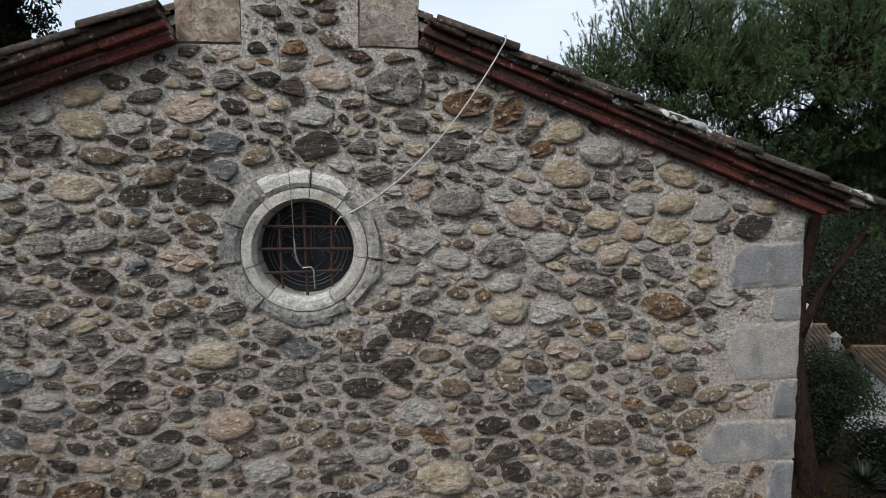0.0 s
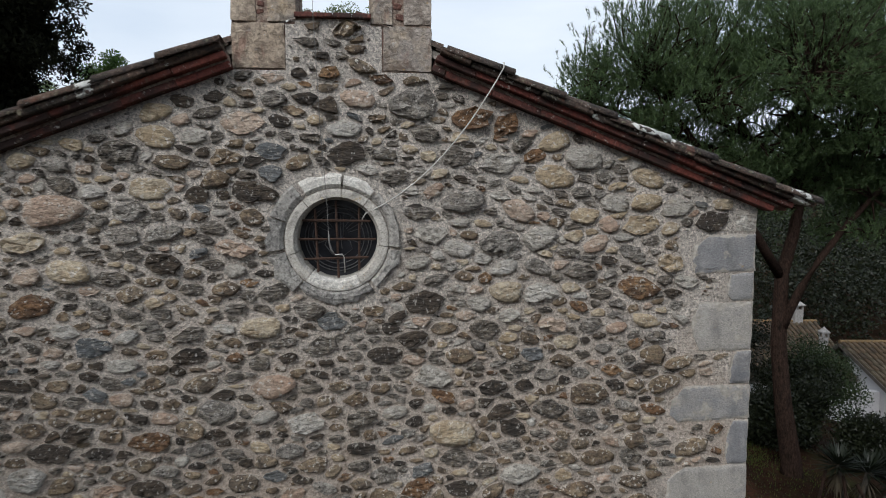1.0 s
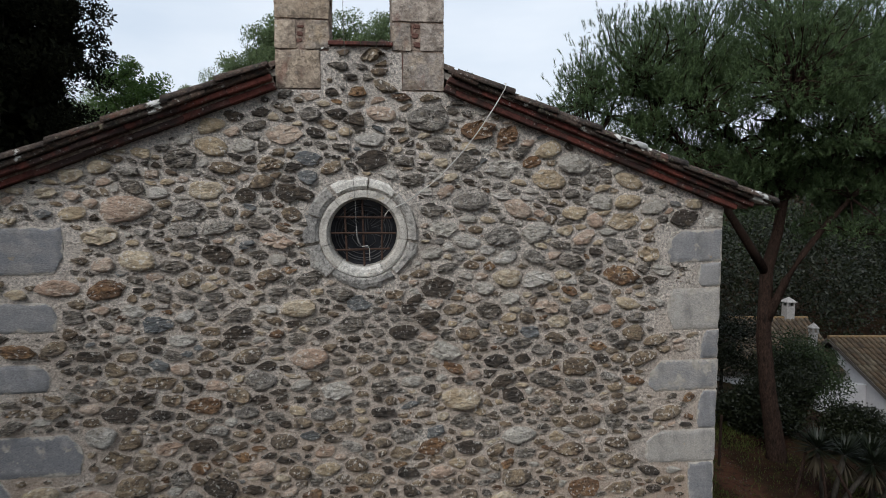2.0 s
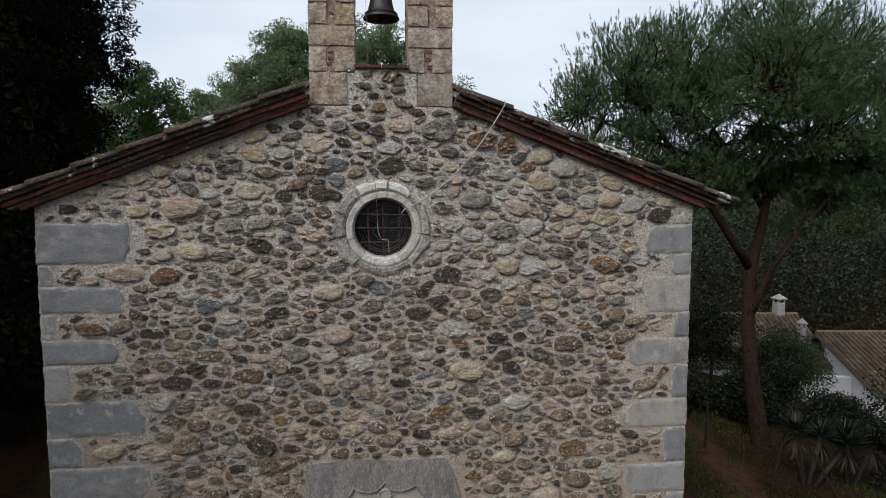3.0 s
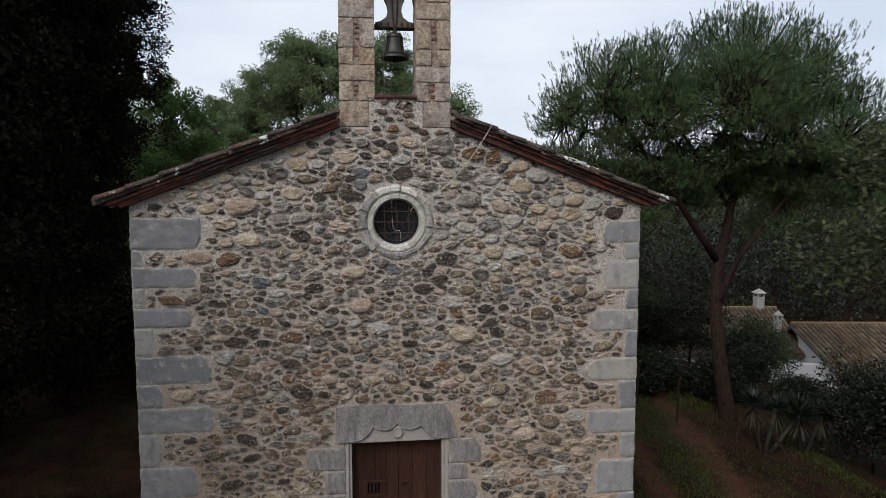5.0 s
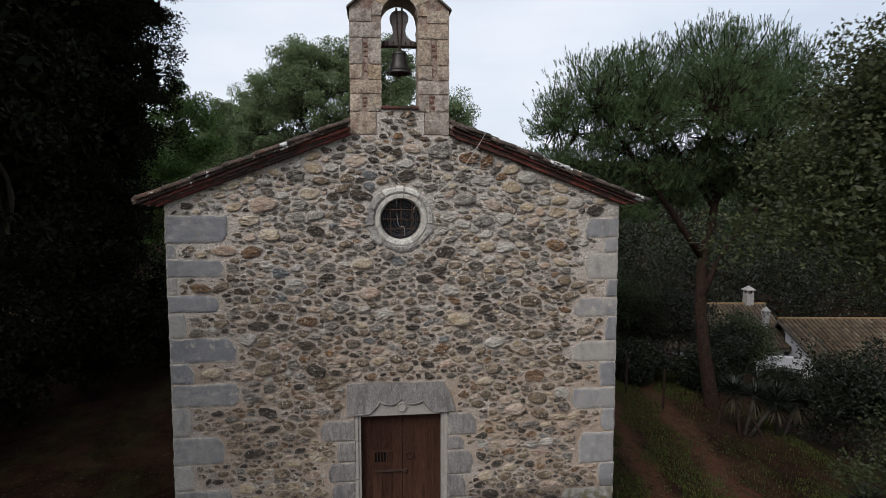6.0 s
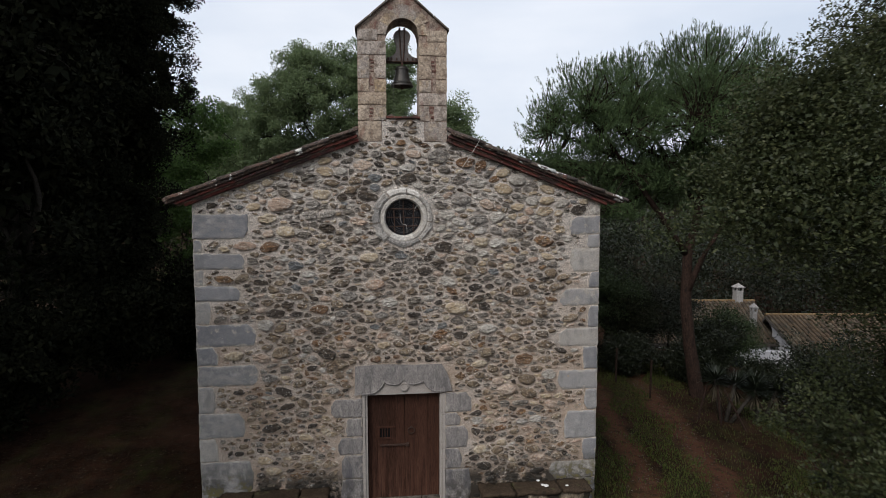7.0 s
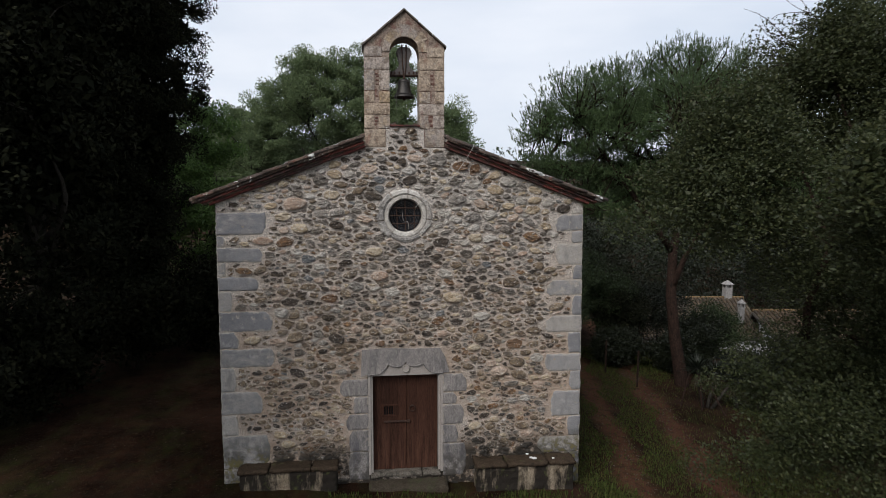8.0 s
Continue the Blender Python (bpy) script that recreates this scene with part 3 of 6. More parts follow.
def tube(points, radii, sides=8, bm=None):
    """A bent, tapered round bar through points."""
    bm = bm or bmesh.new()
    pts = [Vector([float(c) for c in p]) for p in points]
    rings = []
    for i, p in enumerate(pts):
        d = (pts[min(i + 1, len(pts) - 1)] - pts[max(i - 1, 0)]).normalized()
        side = d.cross(Vector((0.3, 0.2, 1) if abs(d.z) < 0.9 else (1, 0.2, 0))).normalized()
        up = side.cross(d)
        r = float(radii if isinstance(radii, float) else radii[i])
        rings.append([bm.verts.new(p + r * (math.cos(a) * side + math.sin(a) * up)) for a in (2 * math.pi * k / sides for k in range(sides))])
    for a, b in zip(rings, rings[1:]):
        for k in range(sides):
            bm.faces.new((a[k], a[(k + 1) % sides], b[(k + 1) % sides], b[k]))
    bm.faces.new(rings[0][::-1])
    bm.faces.new(rings[-1])
    return bm


def arc(cx, cz, r, a0, a1, n):
    return [(cx + r * math.cos(radians(a0 + (a1 - a0) * i / n)), cz + r * math.sin(radians(a0 + (a1 - a0) * i / n))) for i in range(n + 1)]


def smoothstep(e0, e1, x):
    t = np.clip((x - e0) / (e1 - e0), 0, 1)
    return t * t * (3 - 2 * t)


def ground_z(x, y):
    """The lie of the land: level by the door, falling away to the right, rising far behind."""
    x, y = np.asarray(x, float), np.asarray(y, float)
    z = -0.05 * np.clip(x, -14, 4) - 0.115 * np.clip(x - 4, 0, 8) - 0.26 * np.clip(x - 12, 0, 10)
    z = z + 1.6 * smoothstep(20, 60, y) * smoothstep(14, -6, x) + 14 * smoothstep(45, 140, y)
    far = np.hypot(x, y)
    z = z + 0.035 * np.sin(1.7 * x + 0.6 * y) * np.sin(1.3 * y - 0.4 * x) + 6 * smoothstep(70, 300, far) * (np.sin(x * 0.013 + 1.0) + 1)
    return z


# ---- ground ----
def build_ground():
    steps = np.concatenate([-np.geomspace(600, 26, 24), np.linspace(-24, 32, 141), np.geomspace(34, 600, 24)])
    gx, gy = np.meshgrid(steps, steps, indexing="ij")
    gz = ground_z(gx, gy)
    near = np.exp(-((gx / 30) ** 2 + (gy / 30) ** 2))
    gz = gz + near * np.random.normal(0, 0.012, gx.shape)
    n = len(steps)
    idx = np.arange(n * n).reshape(n, n)
    quads = np.stack([idx[:-1, :-1], idx[1:, :-1], idx[1:, 1:], idx[:-1, 1:]], -1).reshape(-1, 4)
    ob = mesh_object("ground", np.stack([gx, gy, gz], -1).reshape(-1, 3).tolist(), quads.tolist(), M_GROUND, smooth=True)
    tagged(ob, "brown earth with dead leaves, reddish ruts and sparse grass", "ground", kind="structure")


build_ground()

# ---- the chapel: walls ----
LEFT, RIGHT, EAVE, SHOULDER = -3.75, 3.79, 5.94, 7.07
OC_X, OC_Z = 0.02, 5.68
DEEP = 9.5
facade_rim = [(LEFT, -0.8), (RIGHT, -0.8), (RIGHT, EAVE), (0.82, SHOULDER), (0.41, SHOULDER), (0.41, 7.44), (0.32, 7.44), (0.32, 7.49), (-0.29, 7.49), (-0.29, 7.44), (-0.37, 7.44), (-0.37, SHOULDER), (-0.79, SHOULDER), (LEFT, EAVE)]
door_hole = [(-0.80, 0.16), (0.80, 0.16), (0.80, 2.42), (-0.80, 2.42)]
oc_hole = arc(OC_X, OC_Z, 0.40, 0, 348.75, 31)
wall = part("wall_south", slab_from([facade_rim, door_hole, oc_hole], 0.0, 0.6), M_MORTAR)
tagged(wall, "chapel front of grey and brown rubble stones in lime mortar", "wall", kind="structure")
for name, x0, x1, y0, y1, z1 in (("wall_west", LEFT + 0.01, LEFT + 0.6, 0.6, DEEP, EAVE - 0.02), ("wall_east", RIGHT - 0.6, RIGHT - 0.01, 0.6, DEEP, EAVE - 0.02)):
    tagged(part(name, box(x0, x1, y0, y1, -0.8, z1), M_SIDE), "side wall of mortared rubble stone", "wall", kind="structure")
back_rim = [(LEFT + 0.6, -0.8), (RIGHT - 0.6, -0.8), (RIGHT - 0.6, EAVE), (0.02, 7.3), (LEFT + 0.6, EAVE)]
tagged(part("wall_north", slab_from([back_rim], DEEP - 0.5, DEEP), M_SIDE), "rear wall of mortared rubble stone", "wall", kind="structure")
tagged(part("floor", box(LEFT + 0.6, RIGHT - 0.6, 0.6, DEEP - 0.5, -0.2, 0.16), M_STEP), "dim stone floor inside the chapel", "floor", kind="structure")

# roof: one sloping sheet a side, with rows of barrel tiles and a stepped verge of clay courses
SLOPE = math.atan2(SHOULDER - EAVE, RIGHT - 0.82)
RUN, RISE = math.cos(SLOPE), math.sin(SLOPE)


def slope_frame(side):
    """Along the verge from the wall's corner up, outwards, and square to the slope."""
    corner = Vector((RIGHT if side > 0 else LEFT, 0, EAVE))
    return corner, Vector((-side * RUN, 0, RISE)), Vector((side * RISE, 0, RUN))


def slope_box(side, a0, a1, y0, y1, h0, h1, bevel=0.008, jog=0.0):
    corner, up, out = slope_frame(side)
    bm = box(a0, a1, y0, y1, h0, h1, bevel, jog=jog)
    for v in bm.verts:
        v.co = corner + up * v.co.x + Vector((0, v.co.y, 0)) + out * v.co.z
    return bm


LONG = (RIGHT - 0.82) / RUN
for side, name in ((-1, "roof_west"), (1, "roof_east")):
    roof = part(name, slope_box(side, -0.34, LONG + 0.72, 0.02, DEEP + 0.25, 0.13, 0.19, 0.0), M_SIDE)
    tagged(roof, "low chapel roof of old lichened clay tiles", "roof", kind="structure")
    corner, up, out = slope_frame(side)
    # two courses of flat red tiles, each reaching further out than the one below, then the row of roof tiles
    for h0, h1, reach, a_start, step, material, kind_of in ((0.0, 0.055, 0.10, -0.10, 0.46, M_TILE, "verge_tile"), (0.078, 0.128, 0.18, -0.22, 0.50, M_TILE, "verge_tile")):
        a = a_start
        while a < LONG - 0.02:
            b = min(a + step * random.uniform(0.92, 1.08), LONG + (0.01 if side > 0 else 0.0))
            dy, dh = random.uniform(-0.012, 0.012), random.uniform(-0.006, 0.006)
            part(kind_of, slope_box(side, a + 0.001, b - 0.001, -reach + dy, 0.02 if h0 == 0.0 else 0.05, h0 + dh, h1 + dh, 0.007, 0.003), material, roof)
            a = b
    part("verge_bed", slope_box(side, -0.22, LONG, -0.085, 0.04, 0.05, 0.13, 0.0), M_JOINT, roof)
    # barrel tiles along the verge: each laps over the one below
    a = -0.355 if side > 0 else -0.26
    while a < LONG - 0.05:
        b = min(a + random.uniform(0.42, 0.56), LONG + 0.02)
        bm = bmesh.new()
        dy, tip = random.uniform(-0.015, 0.015), random.uniform(0.0, 0.012)
        rows = []
        for s, lift in ((a - 0.05, 0.185 if side < 0 else 0.170), (b, 0.165 if side < 0 else 0.150)):
            ring_o, ring_i = [], []
            for k in range(7):
                ang = math.pi * (k / 6.0)
                w = 0.125 if s < b else 0.105
                for ring, r in ((ring_o, w), (ring_i, w - 0.02)):
                    y = -0.155 + dy - r * math.cos(ang)
                    h = lift + tip + 0.62 * r * math.sin(ang)
                    ring.append(bm.verts.new(corner + up * s + Vector((0, y, 0)) + out * h))
            rows.append((ring_o, ring_i))
        (o0, i0), (o1, i1) = rows
        for k in range(6):
            bm.faces.new((o0[k], o0[k + 1], o1[k + 1], o1[k]))
            bm.faces.new((i0[k + 1], i0[k], i1[k], i1[k + 1]))
            bm.faces.new((o0[k + 1], o0[k], i0[k], i0[k + 1]))
            bm.faces.new((o1[k], o1[k + 1], i1[k + 1], i1[k]))
        for k in (0, 6):
            bm.faces.new((o0[k], o1[k], i1[k], i0[k]))
        part("roof_tile", bm, M_ROOF, roof, smooth=True)
        a = b
    a = -0.36
    while a < LONG - 0.03:
        b = min(a + random.uniform(0.4, 0.75), LONG)
        part("verge_slab", slope_box(side, a + 0.002, b - 0.002, -0.235 + random.uniform(-0.02, 0.015), 0.03, 0.132, 0.19 + random.uniform(-0.015, 0.012), 0.010, 0.008), M_ROOF, roof)
        a = b
    # the field of the roof, row by row
    verts, faces = [], []
    for r in range(int(DEEP / 0.24)):
        yc = 0.10 + 0.24 * r
        for c in range(11):
            s0, s1 = -0.44 + 0.40 * c, -0.44 + 0.40 * c + 0.45
            base = len(verts)
            for s, lift in ((s0, 0.215), (min(s1, LONG + 0.75), 0.195)):
                for k in range(5):
                    ang = math.pi * k / 4
                    verts.append(corner + up * s + Vector((0, yc - 0.11 * math.cos(ang), 0)) + out * (lift + 0.075 * math.sin(ang)))
            faces += [(base + k, base + k + 1, base + 6 + k, base + 5 + k) for k in range(4)]
    tagged(mesh_object("tile_field", verts, faces, M_ROOF, roof, smooth=True), kind="stuff")

# ---- dressed corner stones ----
R_JOINTS = [5.70, 5.35, 5.08, 4.62, 4.30, 3.96, 3.53, 3.16, 2.70, 2.30, 1.88, 1.31, 0.86, 0.50, -0.3]
R_WIDE = [0.61, 0.27, 0.60, 0.20, 0.78, 0.22, 0.80, 0.30, 0.80, 0.26, 0.66, 0.28, 0.95, 0.40]
L_JOINTS = [5.76, 5.31, 5.06, 4.76, 4.47, 4.18, 3.76, 3.34, 2.99, 2.60, 2.10, 1.62, 1.18, 0.49, -0.2]
L_WIDE = [0.98, 0.16, 0.89, 0.17, 0.80, 0.28, 1.06, 0.38, 1.08, 0.30, 0.82, 0.32, 0.95, 0.42]
keep_clear = [(OC_X - 0.60, OC_X + 0.60, OC_Z - 0.58, OC_Z + 0.58), (-0.96, 0.96, 0.0, 2.95), (-9, -3.66, -1, 9), (3.70, 9, -1, 9)]


def dressed(name, x0, x1, z0, z1, proud, material, parent, skew=0.02, worn=0.014, broken=0):
    """One squared block, a little out of true, with its arrises worn."""
    j = [random.uniform(-0.5, 0.5) * skew for _ in range(8)]
    x0, x1, z0, z1 = x0 + 0.006, x1 - 0.006, z0 + 0.006, z1 - 0.006
    ends = [(x0 + j[0] * 0.6, z0 + j[1] * 0.5), (x1 + j[2] * 0.6, z0 + j[3] * 0.5), (x1 + j[4] * 0.6, z1 + j[5] * 0.5), (x0 + j[6] * 0.6, z1 + j[7] * 0.5)]
    if broken:
        # the end that runs into the rubble is hacked off askew, its upper or lower corner gone
        deep, tall = min(0.20, 0.35 * (x1 - x0)), z1 - z0
        out = 1 if broken > 0 else 0
        low, high = random.uniform(0.05, 0.45) * deep, random.uniform(0.25, 1.0) * deep
        if random.random() < 0.4:
            low, high = high, low
        if out:
            tail = [(ends[1][0] - low, ends[1][1]), (x1 - 0.1 * low, z0 + tall * random.uniform(0.2, 0.4)), (x1 - 0.12 * high, z0 + tall * random.uniform(0.55, 0.75)), (ends[2][0] - high, ends[2][1])]
            ends = [ends[0]] + tail + [ends[3]]
        else:
            tail = [(ends[3][0] + high, ends[3][1]), (x0 + 0.12 * high, z0 + tall * random.uniform(0.55, 0.75)), (x0 + 0.1 * low, z0 + tall * random.uniform(0.2, 0.4)), (ends[0][0] + low, ends[0][1])]
            ends = [ends[1], ends[2]] + tail
    rim = []
    for (ax, az), (bx, bz) in zip(ends, ends[1:] + ends[:1]):
        steps = max(2, int(math.hypot(bx - ax, bz - az) / 0.07))
        for k in range(steps):
            u, chip = k / steps, 0.4 if k else 1.3
            rim.append((ax + (bx - ax) * u + random.uniform(-1, 1) * worn * 0.45, az + (bz - az) * u + random.uniform(-1, 1) * worn * 0.45, chip))
    cx, cz = (x0 + x1) / 2, (z0 + z1) / 2
    bm = bmesh.new()
    rings = []
    for y, inset, wob in ((0.08, 0.0, 0.0), (-proud * 0.25, 0.0, 0.001), (-proud * 0.8, worn * 1.3, 0.003), (-proud, worn * 2.8, 0.002)):
        ring = []
        for x, z, chip in rim:
            d = inset * (1 + random.uniform(-0.3, 0.6) * chip)
            ring.append(bm.verts.new((x - math.copysign(min(d, abs(x - cx)), x - cx) * (abs(x - cx) > (x1 - x0) * 0.5 - 0.03), y + random.uniform(-wob, wob), z - math.copysign(min(d, abs(z - cz)), z - cz) * (abs(z - cz) > (z1 - z0) * 0.5 - 0.03))))
        rings.append(ring)
    for a, b in zip(rings, rings[1:]):
        for k in range(len(a)):
            bm.faces.new((a[k], a[(k + 1) % len(a)], b[(k + 1) % len(a)], b[k]))
    top = bm.faces.new(rings[-1])
    bmesh.ops.triangulate(bm, faces=[top])
    return part(name, bm, material, parent)


for joints, wide, side in ((R_JOINTS, R_WIDE, 1), (L_JOINTS, L_WIDE, -1)):
    for z1, z0, w in zip(joints, joints[1:], wide):
        x0, x1 = (RIGHT - w, RIGHT + 0.012) if side > 0 else (LEFT - 0.012, LEFT + w)
        dressed("quoin", x0, x1, z0, z1, 0.013 + random.uniform(0, 0.012), M_QUOIN, wall, 0.03, 0.017, -side)
        keep_clear.append((x0 - 0.03, x1 + 0.03, z0 - 0.02, z1 + 0.02))
dressed("quoin", RIGHT - 0.20, RIGHT + 0.01, 5.71, 5.92, 0.012, M_PALE, wall)
keep_clear.append((RIGHT - 0.24, 9, 5.6, 6.1))

# ---- doorway ----
doorway = thing("doorway", (0, 0, 0), "grey stone doorway with scalloped carved lintel", "doorway", kind="structure")
JAMBS = [(-1.38, 2.28, 1.91), (-1.10, 1.91, 1.54), (-1.26, 1.54, 1.19), (-1.20, 1.19, 0.72), (-1.22, 0.72, 0.10), (1.31, 2.34, 1.94), (1.10, 1.94, 1.68), (1.25, 1.68, 1.23), (1.12, 1.23, 0.82), (1.30, 0.82, 0.10)]
for x, z1, z0 in JAMBS:
    dressed("jamb_block", min(x, 0.78 * (1 if x > 0 else -1)), max(x, 0.78 * (1 if x > 0 else -1)), z0, z1, 0.016 + random.uniform(0, 0.008), M_JAMB, doorway, 0.025, 0.016, 1 if x > 0 else -1)
    keep_clear.append((min(x, 0) - 0.03, max(x, 0) + 0.03, z0, z1))
SCALLOP = [(0.80, 2.37), (0.72, 2.385), (0.60, 2.39), (0.52, 2.42), (0.45, 2.48), (0.40, 2.54), (0.37, 2.61), (0.33, 2.575), (0.26, 2.55), (0.18, 2.54), (0.10, 2.555), (0.04, 2.60), (0.0, 2.66)]
lintel_rim = [(-0.93, 2.34), (-0.91, 2.90), (-0.4, 2.925), (0.2, 2.90), (0.72, 2.90), (0.83, 2.72), (0.93, 2.37)] + SCALLOP + [(-x, z) for x, z in SCALLOP[-2::-1]]
part("lintel", slab_from([lintel_rim], -0.032, 0.10), M_JAMB, doorway, "grey weathered lintel with scalloped lower edge")
part("carved_panel", slab_from([[(-0.80, 2.335), (0.80, 2.335), (0.80, 2.5), (0.36, 2.66), (0, 2.72), (-0.36, 2.66), (-0.80, 2.5)]], -0.006, 0.09), M_CARVED, doorway, "pale carved stone under the scallops")
lip = [Vector((x, -0.036, z - 0.012)) for x, z in SCALLOP] + [Vector((-x, -0.036, z - 0.012)) for x, z in SCALLOP[-2::-1]]
part("moulding", tube(lip, 0.014, 6), M_JAMB, doorway, smooth=True)
petals = [(0.005 + (0.105 if k % 2 else 0.082) * math.cos(radians(90 + 30 * k)), 2.485 + (0.105 if k % 2 else 0.082) * math.sin(radians(90 + 30 * k))) for k in range(12)]
part("rosette", slab_from([petals], -0.030, 0.0), M_CARVED, doorway, "carved stone rosette")
part("rosette_ring", tube([(0.005 + 0.07 * math.cos(radians(a)), -0.034, 2.485 + 0.07 * math.sin(radians(a))) for a in range(0, 361, 20)], 0.012, 6), M_CARVED, doorway, smooth=True)
for s in (-1, 1):
    for i, (x0, x1, y0) in enumerate(((0.69, 0.735, 0.02), (0.735, 0.785, -0.012))):
        for z0, z1 in ((0.2, 0.82), (0.82, 1.23), (1.23, 1.9), (1.9, 2.345)):
            part("jamb_moulding", box(min(s * x0, s * x1), max(s * x0, s * x1), y0, 0.3, z0 + 0.002, z1 - 0.002, 0.008, segments=2), M_CARVED, doorway)
part("door_head", box(-0.785, 0.785, 0.03, 0.3, 2.325, 2.42, 0.006), M_CARVED, doorway)
for x0, x1 in ((-0.74, 0.335), (0.345, 0.74)):
    part("threshold", rough_box(x0, x1, -0.06, 0.42, 0.14, 0.232, 0.06, 0.006, 0.02, x1), M_SILL, doorway, "worn pale stone threshold")

door = thing("door_1", (0, 0.16, 0.235), "closed double door of dark brown weathered planks", "door", kind="structure")
for leaf, x0, x1, planks in (("door_leaf", -0.685, 0.018, 4), ("door_leaf", 0.022, 0.685, 3)):
    lf = part(leaf, box(x0, x1, 0.03, 0.07, 0.0, 2.09), M_WOOD, door)
    w = (x1 - x0) / planks
    for k in range(planks):
        a, b = x0 + k * w + 0.0015, x0 + (k + 1) * w - 0.0015
        yk = random.uniform(-0.0025, 0.0025)
        if x0 < 0 and k in (1, 2):
            for z0, z1 in ((0.0, 1.19), (1.40, 2.09)):
                part("plank", box(a, b, yk, 0.03, z0, z1, 0.0025), M_WOOD, lf)
        else:
            part("plank", box(a, b, yk, 0.03, 0.0, 2.09, 0.0025), M_WOOD, lf)
# black plate painted as the darkness of the opening behind the bars
part("grille_back", box(-0.52, -0.16, 0.022, 0.029, 1.18, 1.41), M_HOLE, door)
for x0, x1, z0, z1 in ((-0.52, -0.16, 1.385, 1.425), (-0.52, -0.16, 1.16, 1.20), (-0.535, -0.475, 1.19, 1.40), (-0.245, -0.15, 1.19, 1.40)):
    part("grille_frame", box(x0, x1, -0.010, 0.028, z0, z1, 0.004), M_WOOD, door)
for k in range(5):
    part("grille_bar", tube([(-0.465 + 0.052 * k, 0.0, 1.19), (-0.465 + 0.052 * k, 0.0, 1.40)], 0.010, 6), M_WOOD, door)
part("latch_bar", box(-0.46, 0.09, -0.035, -0.006, 1.035, 1.072, 0.006), M_IRON, door, "rusty iron sliding latch bar")
part("latch_knob", box(0.03, 0.10, -0.05, -0.006, 1.02, 1.09, 0.01), M_IRON, door)
part("door_ring", tube([(0.145 + 0.062 * math.cos(radians(a)), -0.025, 1.33 + 0.062 * math.sin(radians(a))) for a in range(0, 361, 24)], 0.011, 6), M_IRON, door, "iron ring knocker", smooth=True)
part("ring_plate", tube([(0.145, -0.03, 1.392), (0.145, 0.0, 1.392)], 0.022, 8), M_IRON, door)

step = part("door_step", rough_box(-0.80, 0.86, -0.46, 0.0, -0.18, 0.10, 0.07, 0.014, 0.03, 2.0), M_STEP)
tagged(step, "low worn stone step in front of the door", "step")

# ---- stone benches on both sides of the door ----
for x0, x1, top, depth, lab in ((1.42, 3.58, 0.50, 0.50, "black-stained stone bench against the wall"), (-3.42, -1.40, 0.60, 0.44, "mossy brown stone bench against the wall")):
    bench = thing("stone_bench", ((x0 + x1) / 2, 0, 0), lab, "bench", "benches beside the door")
    half = (x1 - x0) / 2
    part("bench_base", rough_box(-half + 0.04, half - 0.04, -depth + 0.05, -0.002, -0.4, top - 0.085, 0.07, 0.022, 0.03, x0), M_BENCH, bench)
    cuts = (-half, -half + 0.62 * half, -half + 1.45 * half, half)
    for a, b in zip(cuts, cuts[1:]):
        part("bench_slab", rough_box(a + 0.002, b - 0.002, -depth, -0.002, top - 0.085, top + random.uniform(-0.008, 0.008), 0.06, 0.012, 0.025, a), M_SLAB, bench, smooth=True)
for k, (x, y, z, s) in enumerate(((2.72, -0.28, 0.505, 0.055), (2.66, -0.25, 0.51, 0.04), (3.12, -0.32, 0.505, 0.03), (2.62, -0.06, 0.51, 0.035))):
    bm = bmesh.new()
    bmesh.ops.create_icosphere(bm, subdivisions=1, radius=s)
    for v in bm.verts:
        v.co = Vector((v.co.x * random.uniform(0.9, 1.7), v.co.y * random.uniform(0.8, 1.3), max(v.co.z, -0.2 * s) * 0.5))
    ob = part("stone_scrap", bm, M_WHITEBIT)
    ob.location = (x, y, z)
    tagged(ob, "small white stone scrap lying on the bench", "debris", "scraps on the bench")

# ---- round window ----
window = thing("window_1", (OC_X, 0, OC_Z), "round oculus window with iron bars and dressed stone ring", "window", kind="structure")


def ring_block(r0, r1, a0, a1, y_in, y_mid, y_out, back, parent, material, rough=0.0, name="ring_stone"):
    """A curved stone of a ring: r0, r1 radii, degrees from a0 to a1; the face steps from y_in at r0 to y_out at r1."""
    n = max(3, int((a1 - a0) / 9))
    prof = [(r0, back), (r0, y_in), (r0 + 0.25 * (r1 - r0), y_mid), (r0 + 0.75 * (r1 - r0), y_mid), (r1, y_out), (r1, back)]
    bm = bmesh.new()
    rings = []
    for i in range(n + 1):
        a = radians(a0 + (a1 - a0) * i / n)
        out = rough * random.uniform(-1, 1)
        ring = []
        for j, (r, y) in enumerate(prof):
            rr = r + (out if j >= 4 else 0)
            ring.append(bm.verts.new((rr * math.cos(a), y + random.uniform(-0.003, 0.003), rr * math.sin(a))))
        rings.append(ring)
    m = len(prof)
    for p, q in zip(rings, rings[1:]):
        for j in range(m):
            bm.faces.new((p[j], p[(j + 1) % m], q[(j + 1) % m], q[j]))
    bm.faces.new(rings[0][::-1])
    bm.faces.new(rings[-1])
    return part(name, bm, material, parent)


